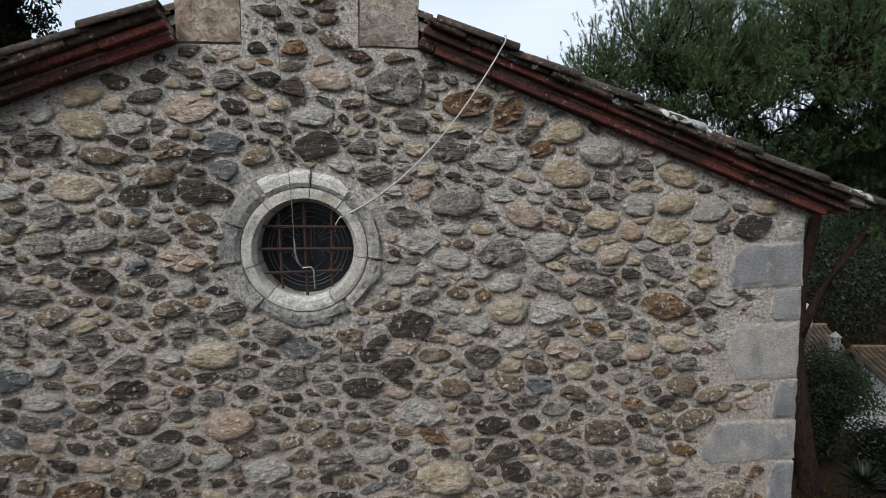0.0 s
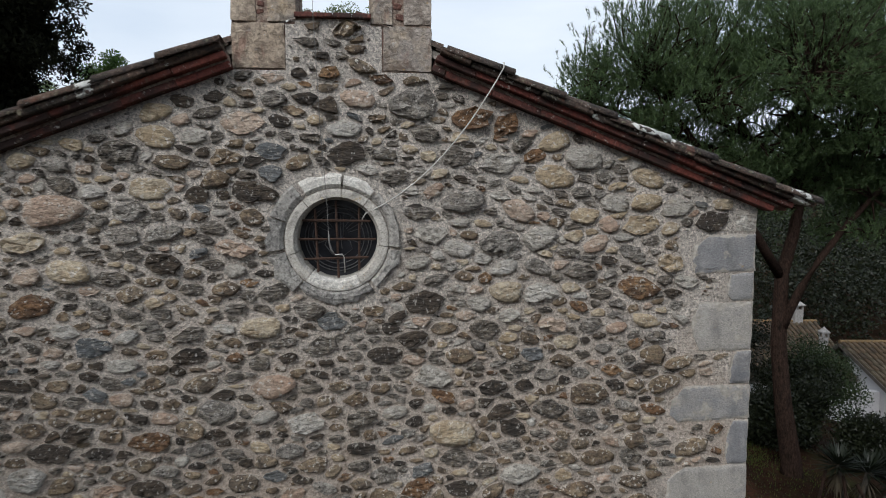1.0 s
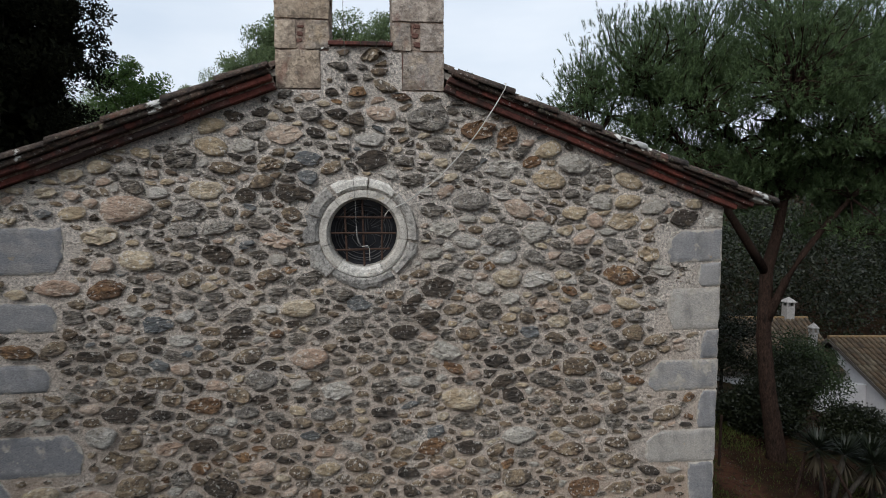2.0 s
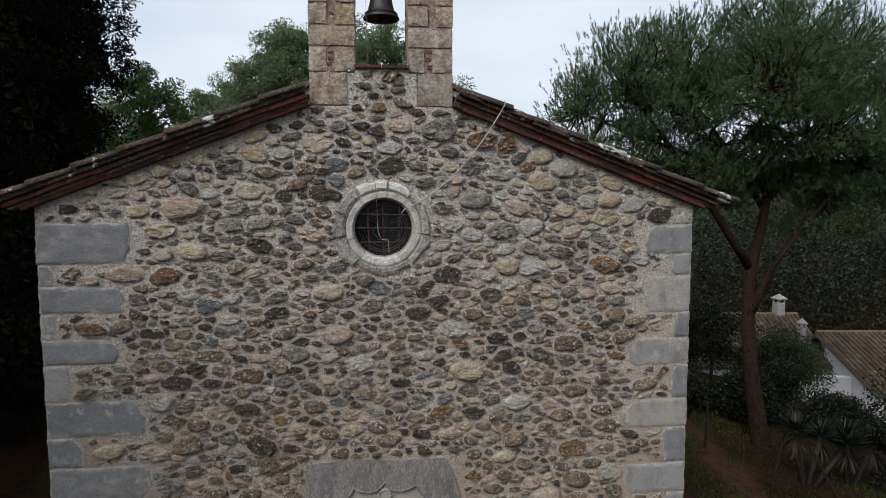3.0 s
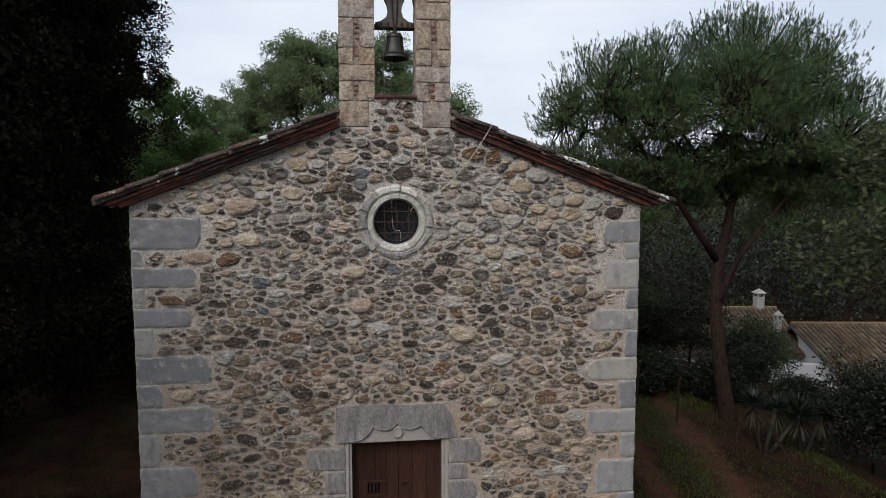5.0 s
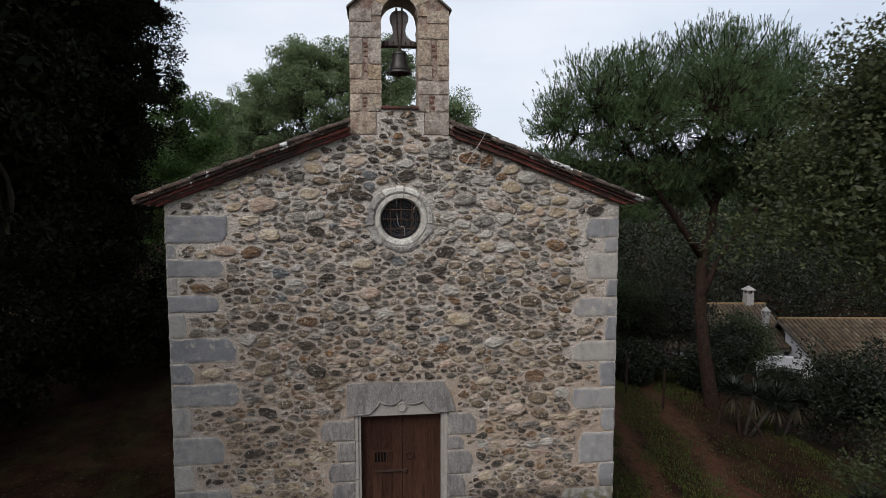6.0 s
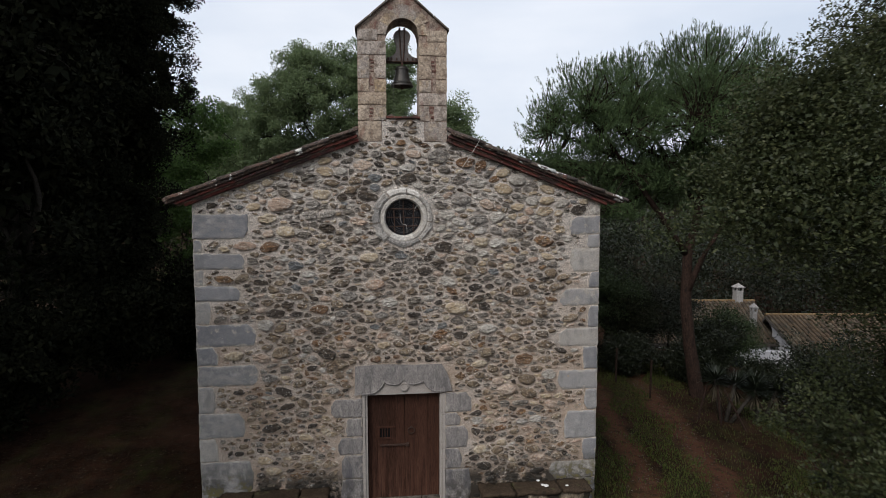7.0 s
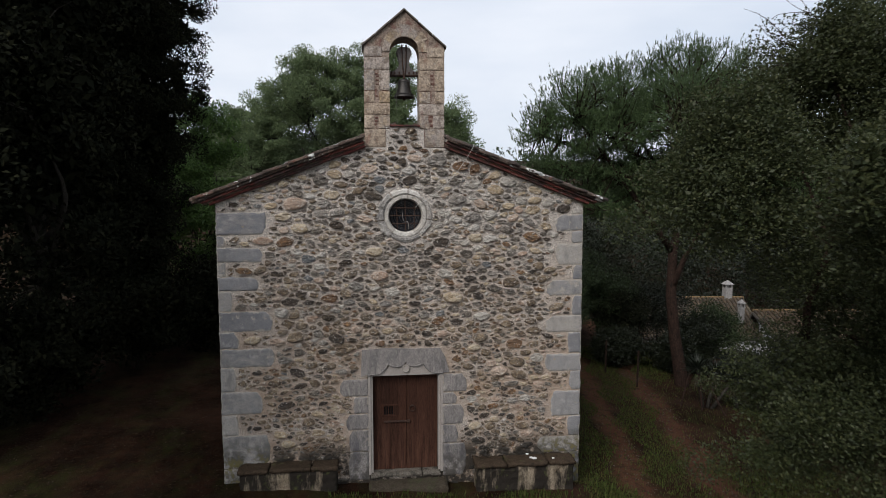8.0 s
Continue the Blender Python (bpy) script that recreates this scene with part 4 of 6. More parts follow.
for a0, a1 in ((-62, -8), (-8, 52), (52, 84), (84, 130), (130, 197), (197, 232), (232, 298)):
    ring_block(0.338, 0.432, a0 + 0.4, a1 - 0.4, 0.035, -0.030, -0.022, 0.34, window, M_BLEACH if a0 == 232 else M_OCULUS, 0.0)
for a0, a1, r in ((-52, -10, 0.53), (-8, 50, 0.545), (52, 84, 0.54), (84, 124, 0.56), (127, 160, 0.60), (160, 190, 0.57), (192, 230, 0.585), (230, 306, 0.52)):
    ring_block(0.440, r, a0 + 1.0, a1 - 1.0, -0.016, -0.042, -0.022, 0.10, window, M_BLEACH if a0 in (52, 84) else M_OUTER, 0.034, "outer_ring_stone")
glass = part("glass_pane", tube([(0, 0.25, 0), (0, 0.262, 0)], 0.37, 32), M_GLASS, window, "dark leaded glass")
for r in (0.29, 0.265, 0.225):
    part("lead_came", tube([(r * math.cos(radians(a)), 0.246, r * math.sin(radians(a))) for a in range(0, 361, 10)], 0.005, 5), M_LEAD, glass, smooth=True)
for a in (18, 30, 42, 54, 126, 140, 156, 200, 340):
    part("lead_came", tube([(0.09 * math.cos(radians(a)), 0.246, 0.02 + 0.09 * math.sin(radians(a))), (0.21 * math.cos(radians(a)), 0.246, 0.02 + 0.21 * math.sin(radians(a)))], 0.004, 4), M_LEAD, glass)
for pts in ([(-0.09, 0.02), (-0.12, -0.06), (-0.06, -0.14), (0.04, -0.16), (0.12, -0.10), (0.10, -0.03), (0.04, 0.0)], [(0.02, 0.2), (0.02, 0.0), (0.03, -0.1)], [(0.04, 0.2), (0.045, 0.02)], [(0.17, 0.05), (0.19, -0.02), (0.17, -0.12)], [(-0.16, 0.10), (-0.20, 0.04), (-0.14, 0.0), (-0.19, -0.05)]):
    part("lead_came", tube([(x, 0.246, z) for x, z in pts], 0.005, 5), M_LEAD, glass, smooth=True)
bars = part("window_grille", tube([(-0.325, 0.05, 0.005), (0.325, 0.05, 0.0)], 0.0115, 6), M_IRON, window, "rusty iron bar grille")
for p, q in (((-0.29, 0.05, 0.165), (0.28, 0.05, 0.155)), ((-0.28, 0.05, -0.165), (0.26, 0.05, -0.155)), ((-0.165, 0.062, -0.28), (-0.185, 0.062, 0.26)), ((0.005, 0.062, -0.33), (-0.01, 0.062, 0.33)), ((0.18, 0.062, -0.27), (0.185, 0.062, 0.27))):
    part("grille_bar", tube([p, q], 0.0115, 6), M_IRON, bars)

# ---- bell gable ----
gable = thing("bell_gable", (0.015, 0, SHOULDER), "gabled bell wall of squared ashlar over the chapel front", "bell gable")
GX0, GX1, AX0, AX1 = -0.805, 0.805, -0.305, 0.305
Z = lambda z: z - SHOULDER  # noqa: E731
head = arc(0, Z(8.98), 0.305, 0, 180, 14)
gable_rim = [(GX0, 0.0), (AX0, 0.0)] + head[::-1] + [(AX1, 0.0), (GX1, 0.0), (GX1, Z(9.09)), (0, Z(9.78)), (GX0, Z(9.09))]
part("gable_core", slab_from([gable_rim], 0.008, 0.56), M_JOINT, gable)
COURSES = [(7.075, 7.45, 1), (7.45, 7.73, 2), (7.73, 7.96, 1), (7.96, 8.20, 2), (8.20, 8.62, 2), (8.62, 8.87, 1), (8.87, 9.08, 2)]
for s in (-1, 1):
    for z0, z1, count in COURSES:
        x0, x1 = (GX0 - 0.008, AX0 + 0.008) if s < 0 else (AX1 - 0.008, GX1 + 0.008)
        if z0 < 7.1:
            x0, x1 = (GX0 - 0.008, GX0 + 0.42) if s < 0 else (GX1 - 0.40, GX1 + 0.008)
        if z0 > 8.8:
            x0, x1 = (GX0 - 0.008, -0.45) if s < 0 else (0.45, GX1 + 0.008)
        if count == 1 or z0 > 8.8:
            part("ashlar_block", rough_box(x0, x1, -0.012, 0.572, Z(z0) + 0.005, Z(z1) - 0.005, 0.04, 0.006, 0.010, 3.1 * z0 + s), M_ASHLAR, gable)
        else:
            g = random.uniform(0.36, 0.46)
            for a, b in ((x0, x0 + (x1 - x0) * g), (x0 + (x1 - x0) * (g + 0.17), x1)):
                part("ashlar_block", rough_box(a, b, -0.012, 0.572, Z(z0) + 0.005, Z(z1) - 0.005, 0.04, 0.006, 0.010, 3.1 * z0 + a), M_ASHLAR, gable)
            if random.random() < 0.8:
                bz = random.uniform(z0 + 0.02, (z0 + z1) / 2)
                while bz < z1 - 0.06:
                    tall, shift = random.uniform(0.028, 0.055), random.uniform(-0.03, 0.03)
                    part("brick", box(x0 + (x1 - x0) * (g + 0.02 + shift), x0 + (x1 - x0) * (g + 0.15 + shift), 0.002 - random.uniform(0, 0.006), 0.04, Z(bz), Z(bz + tall), 0.008, jog=0.012), M_BRICK, gable)
                    bz += tall + random.uniform(0.012, 0.05)
CUTS = (0, 28, 50, 76, 101, 124, 150, 180)
for k in range(7):
    a0, a1 = CUTS[k] + 0.6, CUTS[k + 1] - 0.6
    r1 = random.uniform(0.47, 0.56) if k not in (0, 6) else 0.45
    bm = bmesh.new()
    rows = []
    for a in (a0, (a0 + a1) / 2, a1):
        c, s = math.cos(radians(a)), math.sin(radians(a))
        rows.append([bm.verts.new((r * c, y, Z(8.98) + r * s)) for r, y in ((0.298, -0.010), (r1, -0.010), (r1, 0.57), (0.298, 0.57))])
    for p, q in zip(rows, rows[1:]):
        for j in range(4):
            bm.faces.new((p[j], p[(j + 1) % 4], q[(j + 1) % 4], q[j]))
    bm.faces.new(rows[0][::-1])
    bm.faces.new(rows[-1])
    part("arch_stone", bm, M_ASHLAR, gable)
for s in (-1, 1):
    cap = math.hypot(0.845, 0.74)
    for k in range(3):
        bm = box(cap * k / 3 + 0.002, cap * (k + 1) / 3 - (0.002 if k < 2 else (-0.02 if s > 0 else 0.002)), -0.055, 0.62, 0.0, 0.045, 0.01, jog=0.006)
        for v in bm.verts:
            a, y, h = v.co
            v.co = Vector((s * (0.85 - a * 0.845 / cap - h * 0.02), y, Z(9.055) + a * 0.72 / cap + h))
        part("cap_slab", bm, M_CAP, gable)
ledge = thing("sill_tiles", (0.015, 0, 7.49), "red clay sill tiles under the bell opening", "sill")
for k in range(4):
    part("sill_tile", box(-0.31 + 0.155 * k + 0.002, -0.155 + 0.155 * k - 0.002, -0.05 + random.uniform(-0.008, 0.008), 0.45, 0.0, 0.038 + random.uniform(-0.003, 0.004), 0.006), M_TILE, ledge)

# ---- bell, its yoke and its rope ----
bell = thing("bell", (0.02, 0.28, 8.02), "dark bronze bell under a wooden headstock", "bell")
prof = [(0.0, 0.44), (0.05, 0.44), (0.10, 0.425), (0.118, 0.39), (0.122, 0.33), (0.128, 0.25), (0.142, 0.17), (0.162, 0.10), (0.195, 0.045), (0.214, 0.01), (0.212, 0.0), (0.19, 0.01), (0.14, 0.10), (0.10, 0.30), (0.0, 0.38)]
bm = bmesh.new()
rings = [[bm.verts.new((max(r, 0.001) * math.cos(2 * math.pi * k / 28), max(r, 0.001) * math.sin(2 * math.pi * k / 28), 0.09 + z * 0.86)) for k in range(28)] for r, z in prof]
for p, q in zip(rings, rings[1:]):
    for k in range(28):
        bm.faces.new((p[k], p[(k + 1) % 28], q[(k + 1) % 28], q[k]))
part("bell_body", bm, M_BRONZE, bell, "dark bronze bell", smooth=True)
for z, r in ((0.15, 0.187), (0.40, 0.124)):
    part("bell_band", tube([(r * math.cos(radians(a)), r * math.sin(radians(a)), z) for a in range(0, 361, 15)], 0.008, 5), M_BRONZE, bell, smooth=True)
part("clapper", tube([(0, 0, 0.36), (0, 0, 0.13), (0, 0, 0.06), (0, 0, 0.04)], [0.012, 0.015, 0.035, 0.02], 8), M_IRON, bell)
part("bell_crown", tube([(0, 0, 0.45), (0, 0, 0.56)], 0.022, 8), M_BRONZE, bell)
YOKE = [(0.29, 0.535), (0.285, 0.60), (0.20, 0.625), (0.125, 0.68), (0.10, 0.77), (0.115, 0.87), (0.15, 0.95), (0.155, 1.01), (0.12, 1.07), (0.07, 1.10)]
part("headstock", slab_from([YOKE + [(-x, z) for x, z in YOKE[::-1]]], -0.07, 0.07), M_YOKE, bell, "greyed wooden headstock with waisted sides")
part("axle_bar", box(-0.305, 0.305, -0.085, 0.085, 0.525, 0.545, 0.004), M_IRON, bell)
for s in (-1, 1):
    part("iron_strap", tube([(0.008 * s, -0.082, 0.46), (0.035 * s, -0.082, 0.75), (0.045 * s, -0.082, 1.12)], 0.011, 6), M_IRON, bell)
    part("strap_nut", box(0.045 * s - 0.016, 0.045 * s + 0.016, -0.10, -0.02, 1.10, 1.14, 0.004), M_IRON, bell)
    for x in (0.10, 0.19, 0.255):
        part("bolt", box(s * x - 0.014, s * x + 0.014, -0.095, -0.072, 0.555, 0.60, 0.004), M_IRON, bell)
    part("pivot", tube([(s * 0.28, 0, 0.57), (s * 0.325, 0, 0.57)], 0.02, 8), M_IRON, bell)

rope = part("bell_rope", tube([(-0.16, -0.05, 8.60), (-0.155, -0.06, 8.2), (-0.14, -0.062, 7.5), (-0.10, -0.05, 6.6), (-0.055, -0.045, 5.95), (-0.05, -0.03, 5.75)], 0.0024, 5), M_WIRE)
tagged(rope, "thin grey bell rope hanging down the front", "rope")
part("rope_toggle", tube([(-0.05, -0.03, 5.76), (-0.045, -0.02, 5.66), (-0.03, -0.02, 5.60), (0.0, -0.015, 5.555)], [0.004, 0.008, 0.010, 0.005], 6), M_WIRE, rope, "grey rope end with a snap hook", smooth=True)
part("rope_hook", tube([(0.0, -0.015, 5.555), (0.06, -0.01, 5.56), (0.075, 0.02, 5.53), (0.08, 0.03, 5.40)], 0.0045, 5), M_CABLE, rope, smooth=True)
A, B = Vector((1.375, -0.30, 7.07)), Vector((0.262, -0.01, 5.905))
pts = [Vector((1.392, -0.20, 7.13)), Vector((1.384, -0.275, 7.115))]
pts += [A.lerp(B, u) + Vector((0.03, 0, -0.16)) * 4 * u * (1 - u) + Vector((0, -0.02, 0)) * math.sin(math.pi * u) for u in np.linspace(0, 1, 18)]
pts += [Vector((0.235, 0.05, 5.86)), Vector((0.225, 0.10, 5.80))]
cable = part("white_cable", tube(pts, 0.0055, 6), M_CABLE, smooth=True)
tagged(cable, "slack white cable from the verge into the round window", "cable")


# ---- foliage ----
def leaves(name, centres, radii, per, size, material, parent, flat=0.75, seed=1, slim=0.5, droop=0.0):
    """A crown of single leaves: about 'per' small rhombic blades round each clump's centre."""
    rng = np.random.default_rng(seed)
    c = np.repeat(np.asarray(centres, float), per, 0)
    r = np.repeat(np.asarray(radii, float), per)
    d = rng.normal(size=(len(c), 3))
    d /= np.linalg.norm(d, axis=1, keepdims=True)
    p = c + d * (r * rng.uniform(0, 1, len(c)) ** 0.45)[:, None] * np.array([1, 1, flat])
    axis = d * 0.8 + rng.normal(size=d.shape) * 0.8 + np.array([0, 0, 0.25 - droop])
    axis /= np.linalg.norm(axis, axis=1, keepdims=True)
    side = np.cross(axis, rng.normal(size=d.shape))
    side /= np.linalg.norm(side, axis=1, keepdims=True) + 1e-9
    s = (size * rng.uniform(0.65, 1.35, len(c)))[:, None]
    bend = np.cross(axis, side) * 0.12 * s
    v = np.stack([p - axis * s * 0.5, p + side * s * slim * 0.5 + bend, p + axis * s * 0.5, p - side * s * slim * 0.5 + bend], 1).reshape(-1, 3)
    return quads(name, v, material, parent)


def quads(name, v, material, parent):
    n = len(v) // 4
    me = bpy.data.meshes.new(name)
    me.vertices.add(len(v))
    me.vertices.foreach_set("co", v.astype(np.float32).ravel())
    me.loops.add(4 * n)
    me.loops.foreach_set("vertex_index", np.arange(4 * n, dtype=np.int32))
    me.polygons.add(n)
    me.polygons.foreach_set("loop_start", np.arange(0, 4 * n, 4, dtype=np.int32))
    me.update(calc_edges=True)
    me.materials.append(material)
    ob = new(name, me)
    if parent:
        ob.parent = parent
    return ob


def tris(name, v, material, parent):
    n = len(v) // 3
    me = bpy.data.meshes.new(name)
    me.vertices.add(len(v))
    me.vertices.foreach_set("co", v.astype(np.float32).ravel())
    me.loops.add(3 * n)
    me.loops.foreach_set("vertex_index", np.arange(3 * n, dtype=np.int32))
    me.polygons.add(n)
    me.polygons.foreach_set("loop_start", np.arange(0, 3 * n, 3, dtype=np.int32))
    me.update(calc_edges=True)
    me.materials.append(material)
    ob = new(name, me)
    if parent:
        ob.parent = parent
    return ob


def bough(a, b, r0, r1, rng, bend=0.12, n=6):
    """Points and radii of a limb from a to b that bows upwards and wanders."""
    a, b = np.asarray(a, float), np.asarray(b, float)
    span = np.linalg.norm(b - a)
    wob = rng.normal(size=3) * bend * span
    pts, rad = [], []
    for u in np.linspace(0, 1, n):
        pts.append(a + (b - a) * u + wob * math.sin(math.pi * u) + np.array([0, 0, 0.05 * span]) * math.sin(math.pi * u))
        rad.append(r0 + (r1 - r0) * u)
    return pts, rad


def broadleaf(name, base, height, spread, clear, clumps, per, size, leaf, bark, label, seed, category="tree", trunk=0.22, clump_r=0.9, squash=1.0, lean=(0, 0), flat=0.8, limbs=6, ragged=1.0, extra=(), under=(0, 0), lobes=(), core_per=9, core_size=2.1, twigs=2):
    """A tree: tapered trunk, limbs, thin branches and a crown of leaf clumps with gaps. base is on the ground."""
    rng = np.random.default_rng(seed)
    root = thing(name, base, label, category)
    mid = np.array([lean[0], lean[1], clear + (height - clear) * 0.5])
    half = np.array([spread, spread * squash, (height - clear) * 0.5])
    cs, hearts = [], []
    shell = np.array([(l[3] * l[4] + l[3] * l[5] + l[4] * l[5]) * (l[6] if len(l) > 6 else 1.0) for l in lobes])
    for l, area in zip(lobes, shell):
        for _ in range(max(3, round(clumps * area / shell.sum()))):
            d = rng.normal(size=3)
            d /= np.linalg.norm(d)
            hearts.append(np.array(l[:3]) - np.array(base))
            cs.append(hearts[-1] + d * np.array(l[3:6]) * rng.uniform(0.3, 1.0) ** 0.5)
    if lobes:
        clumps = len(cs)
    while len(cs) < clumps:
        d = rng.normal(size=3)
        d /= np.linalg.norm(d)
        rad = rng.uniform(0.35, 1.0) ** 0.55
        lump = 1 + ragged * (0.22 * math.sin(3.1 * d[0] + 2.3 * d[1] * 2 + seed) + 0.15 * math.sin(5 * d[2] + 3 * d[0] + seed))
        cs.append(mid + d * half * rad * lump * (1 - 0.25 * max(d[2], 0) * abs(d[0])))
    cs = [c + np.array([*under, 0.0]) if c[2] < mid[2] - 0.3 else c for c in cs]
    cs = np.array(cs + [np.array(e, float) for e in extra])
    cr = np.concatenate([rng.uniform(0.6, 1.25, clumps) * clump_r, np.full(len(extra), 0.28)])
    fork = np.array([lean[0] * 0.3, lean[1] * 0.3, clear + 0.12 * height])
    part("trunk", tube([(0, 0, -0.3), (0.03, 0.02, 0.15), (lean[0] * 0.12, lean[1] * 0.12, clear * 0.5), tuple(fork), tuple(mid + np.array([0, 0, 0.1 * height]))], [trunk * 1.35, trunk * 1.05, trunk * 0.85, trunk * 0.7, trunk * 0.2], 10), bark, root, smooth=True)
    order = np.argsort(-np.linalg.norm(cs[:clumps] - fork, axis=1))
    hubs = []
    for k in order[:: max(1, clumps // limbs)][:limbs]:
        hub = fork + (cs[k] - fork) * 0.7
        pts, rad = bough(fork + np.array([0, 0, rng.uniform(-0.1, 0.15) * height]), hub, trunk * 0.45, trunk * 0.14, rng)
        part("limb", tube(pts, rad, 7), bark, root, smooth=True)
        hubs.append(hub)
    bm = bmesh.new()
    hubs = np.array(hubs + [fork])
    for c in cs[::twigs]:
        h = hubs[np.argmin(np.linalg.norm(hubs - c, axis=1))]
        pts, rad = bough(h, c, trunk * 0.12, 0.008, rng, 0.1, 4)
        tube(pts, rad, 4, bm)
    tagged(part("branchwork", bm, bark, root), kind="stuff")
    crown = leaves("crown", cs, cr, per, size, leaf, root, flat, seed)
    heart = np.array(hearts + [mid] * len(extra)) if lobes else mid
    core = heart + (cs - heart) * 0.62
    tagged(leaves("inner_foliage", core, cr * 0.9, max(12, per // core_per), size * core_size, leaf, root, flat, seed + 500), kind="stuff")
    tagged(crown, kind="stuff")
    return root


def on_ground(x, y):
    return (x, y, float(ground_z(x, y)))


def pine(base, seed=5):
    rng = np.random.default_rng(seed)
    root = thing("pine_tree", base, "tall umbrella pine with forked dark trunk and bushy crown", "tree")
    b = np.array(base)
    local = lambda x, y, z: np.array([x, y, z]) - b  # noqa: E731
    fork = local(10.3, 8.7, 4.1)
    part("trunk", tube([(0, 0, -0.3), (0.0, 0, 0.2), tuple(local(10.42, 8.6, 0.9)), tuple(local(10.26, 8.65, 2.4)), tuple(fork), tuple(local(10.55, 8.7, 5.05)), tuple(local(10.7, 8.7, 6.1)), tuple(local(10.5, 8.6, 7.2)), tuple(local(10.9, 8.6, 9.0))], [0.31, 0.25, 0.205, 0.185, 0.16, 0.135, 0.12, 0.1, 0.05], 12), M_BARK, root, smooth=True)
    # masses of foliage: centre, half sizes, share of shoots
    lobes = [(6.5, 8.4, 9.0, 1.6, 1.8, 1.35, 1.0), (8.3, 9.0, 9.3, 1.7, 2.1, 1.5, 1.0), (10.6, 8.3, 9.8, 1.9, 2.2, 1.8, 1.0), (12.4, 8.8, 9.4, 1.9, 2.1, 1.9, 1.0), (9.6, 7.1, 8.6, 2.1, 1.5, 1.4, 1.0), (13.3, 7.6, 7.8, 1.7, 1.7, 1.4, 1.0), (5.3, 8.7, 8.4, 0.8, 1.0, 0.9, 1.0), (7.6, 7.8, 8.0, 1.7, 1.5, 0.9, 1.0), (6.3, 8.6, 7.2, 1.6, 1.5, 0.9, 1.0), (8.2, 8.6, 6.7, 1.8, 1.5, 0.9, 1.0),
             (13.0, 8.3, 6.4, 1.8, 1.6, 1.2, 1.0), (14.6, 7.6, 6.6, 1.3, 1.5, 1.9, 1.0), (11.6, 8.8, 6.5, 1.8, 1.5, 0.9, 1.0), (11.4, 7.4, 7.6, 1.9, 1.5, 1.0, 1.0), (9.7, 8.6, 7.0, 1.7, 1.5, 0.9, 1.0), (7.4, 8.8, 5.7, 1.6, 1.3, 0.7, 0.7), (12.6, 8.6, 5.2, 1.6, 1.3, 0.6, 0.6), (9.3, 9.2, 6.0, 1.4, 1.2, 0.6, 0.7)]
    hubs = []
    for k, l in enumerate(lobes):
        low = k in (0, 3, 5)
        start = fork - np.array([0, 0, 0.1]) if k == 0 else local(10.65, 8.7, 5.4 + 0.17 * k)
        if k == 5:
            start = local(10.27, 8.65, 2.6)
        tip = local(l[0], l[1], l[2] - 0.2 * l[5])
        pts, rad = bough(start, tip, 0.12 if low else 0.08, 0.03, rng, 0.07, 8)
        part("limb", tube(pts, rad, 8), M_BARK, root, smooth=True)
        hubs += [pts[4], pts[5], pts[6], tip]
    hubs = np.array(hubs)
    cs, outs = [], []
    shell = np.array([(l[3] * l[4] + l[3] * l[5] + l[4] * l[5]) * l[6] for l in lobes])
    for l, area in zip(lobes, shell):
        for _ in range(round(1350 * area / shell.sum())):
            d = rng.normal(size=3)
            d /= np.linalg.norm(d)
            d[2] = max(d[2], -0.5)
            cs.append(local(*l[:3]) + d * np.array(l[3:6]) * rng.uniform(0.25, 1.0) ** 0.4)
            outs.append(d)
    cs, outs = np.array(cs), np.array(outs)
    bm = bmesh.new()
    for c in cs:
        h = hubs[np.argmin(np.linalg.norm(hubs - c, axis=1))]
        pts, rad = bough(h, c, 0.034, 0.011, rng, 0.09, 5)
        tube(pts, rad, 5, bm)
    tagged(part("branchwork", bm, M_BARK, root), kind="stuff")
    tagged(leaves("inner_foliage", cs - outs * 0.25, np.full(len(cs), 0.55), 80, 0.13, M_NEEDLE, root, 0.7, 77, 0.11), kind="stuff")
    # shoots: candles that stand up from the branch ends like bottle brushes, each set round with needles
    per, needles = 18, 32
    c, out = np.repeat(cs, per, 0), np.repeat(outs, per, 0)
    d = rng.normal(size=c.shape)
    d /= np.linalg.norm(d, axis=1, keepdims=True)
    p = c + d * rng.uniform(0.05, 0.60, (len(c), 1)) * np.array([1, 1, 0.6])
    ax = d * 0.38 + out * 0.25 + rng.normal(size=d.shape) * 0.15 + np.array([0, 0, 0.8])
    ax[:, 2] += np.clip(out[:, 2], 0, 1) * 0.6
    ax /= np.linalg.norm(ax, axis=1, keepdims=True)
    size = rng.uniform(0.07, 0.19, (len(p), 1)) * (1 + 0.5 * np.clip(out[:, 2:3], 0, 1))
    p2, a2 = np.repeat(p, needles, 0), np.repeat(ax, needles, 0)
    u = rng.uniform(0, 1, (len(p2), 1))
    q = rng.normal(size=p2.shape)
    q -= a2 * (q * a2).sum(1, keepdims=True)
    q /= np.linalg.norm(q, axis=1, keepdims=True)
    nd = q * (0.95 - 0.4 * u) + a2 * (0.5 + 0.45 * u)
    nd /= np.linalg.norm(nd, axis=1, keepdims=True)
    root_p = p2 + a2 * u * np.repeat(size, needles, 0)
    ln = rng.uniform(0.06, 0.105, (len(p2), 1))
    w = np.cross(nd, a2)
    w /= np.linalg.norm(w, axis=1, keepdims=True) + 1e-9
    v = np.stack([root_p - w * 0.006, root_p + w * 0.006, root_p + nd * ln], 1).reshape(-1, 3)
    tagged(tris("crown", v, M_NEEDLE, root), kind="stuff")
    return root


pine(on_ground(10.75, 8.6))

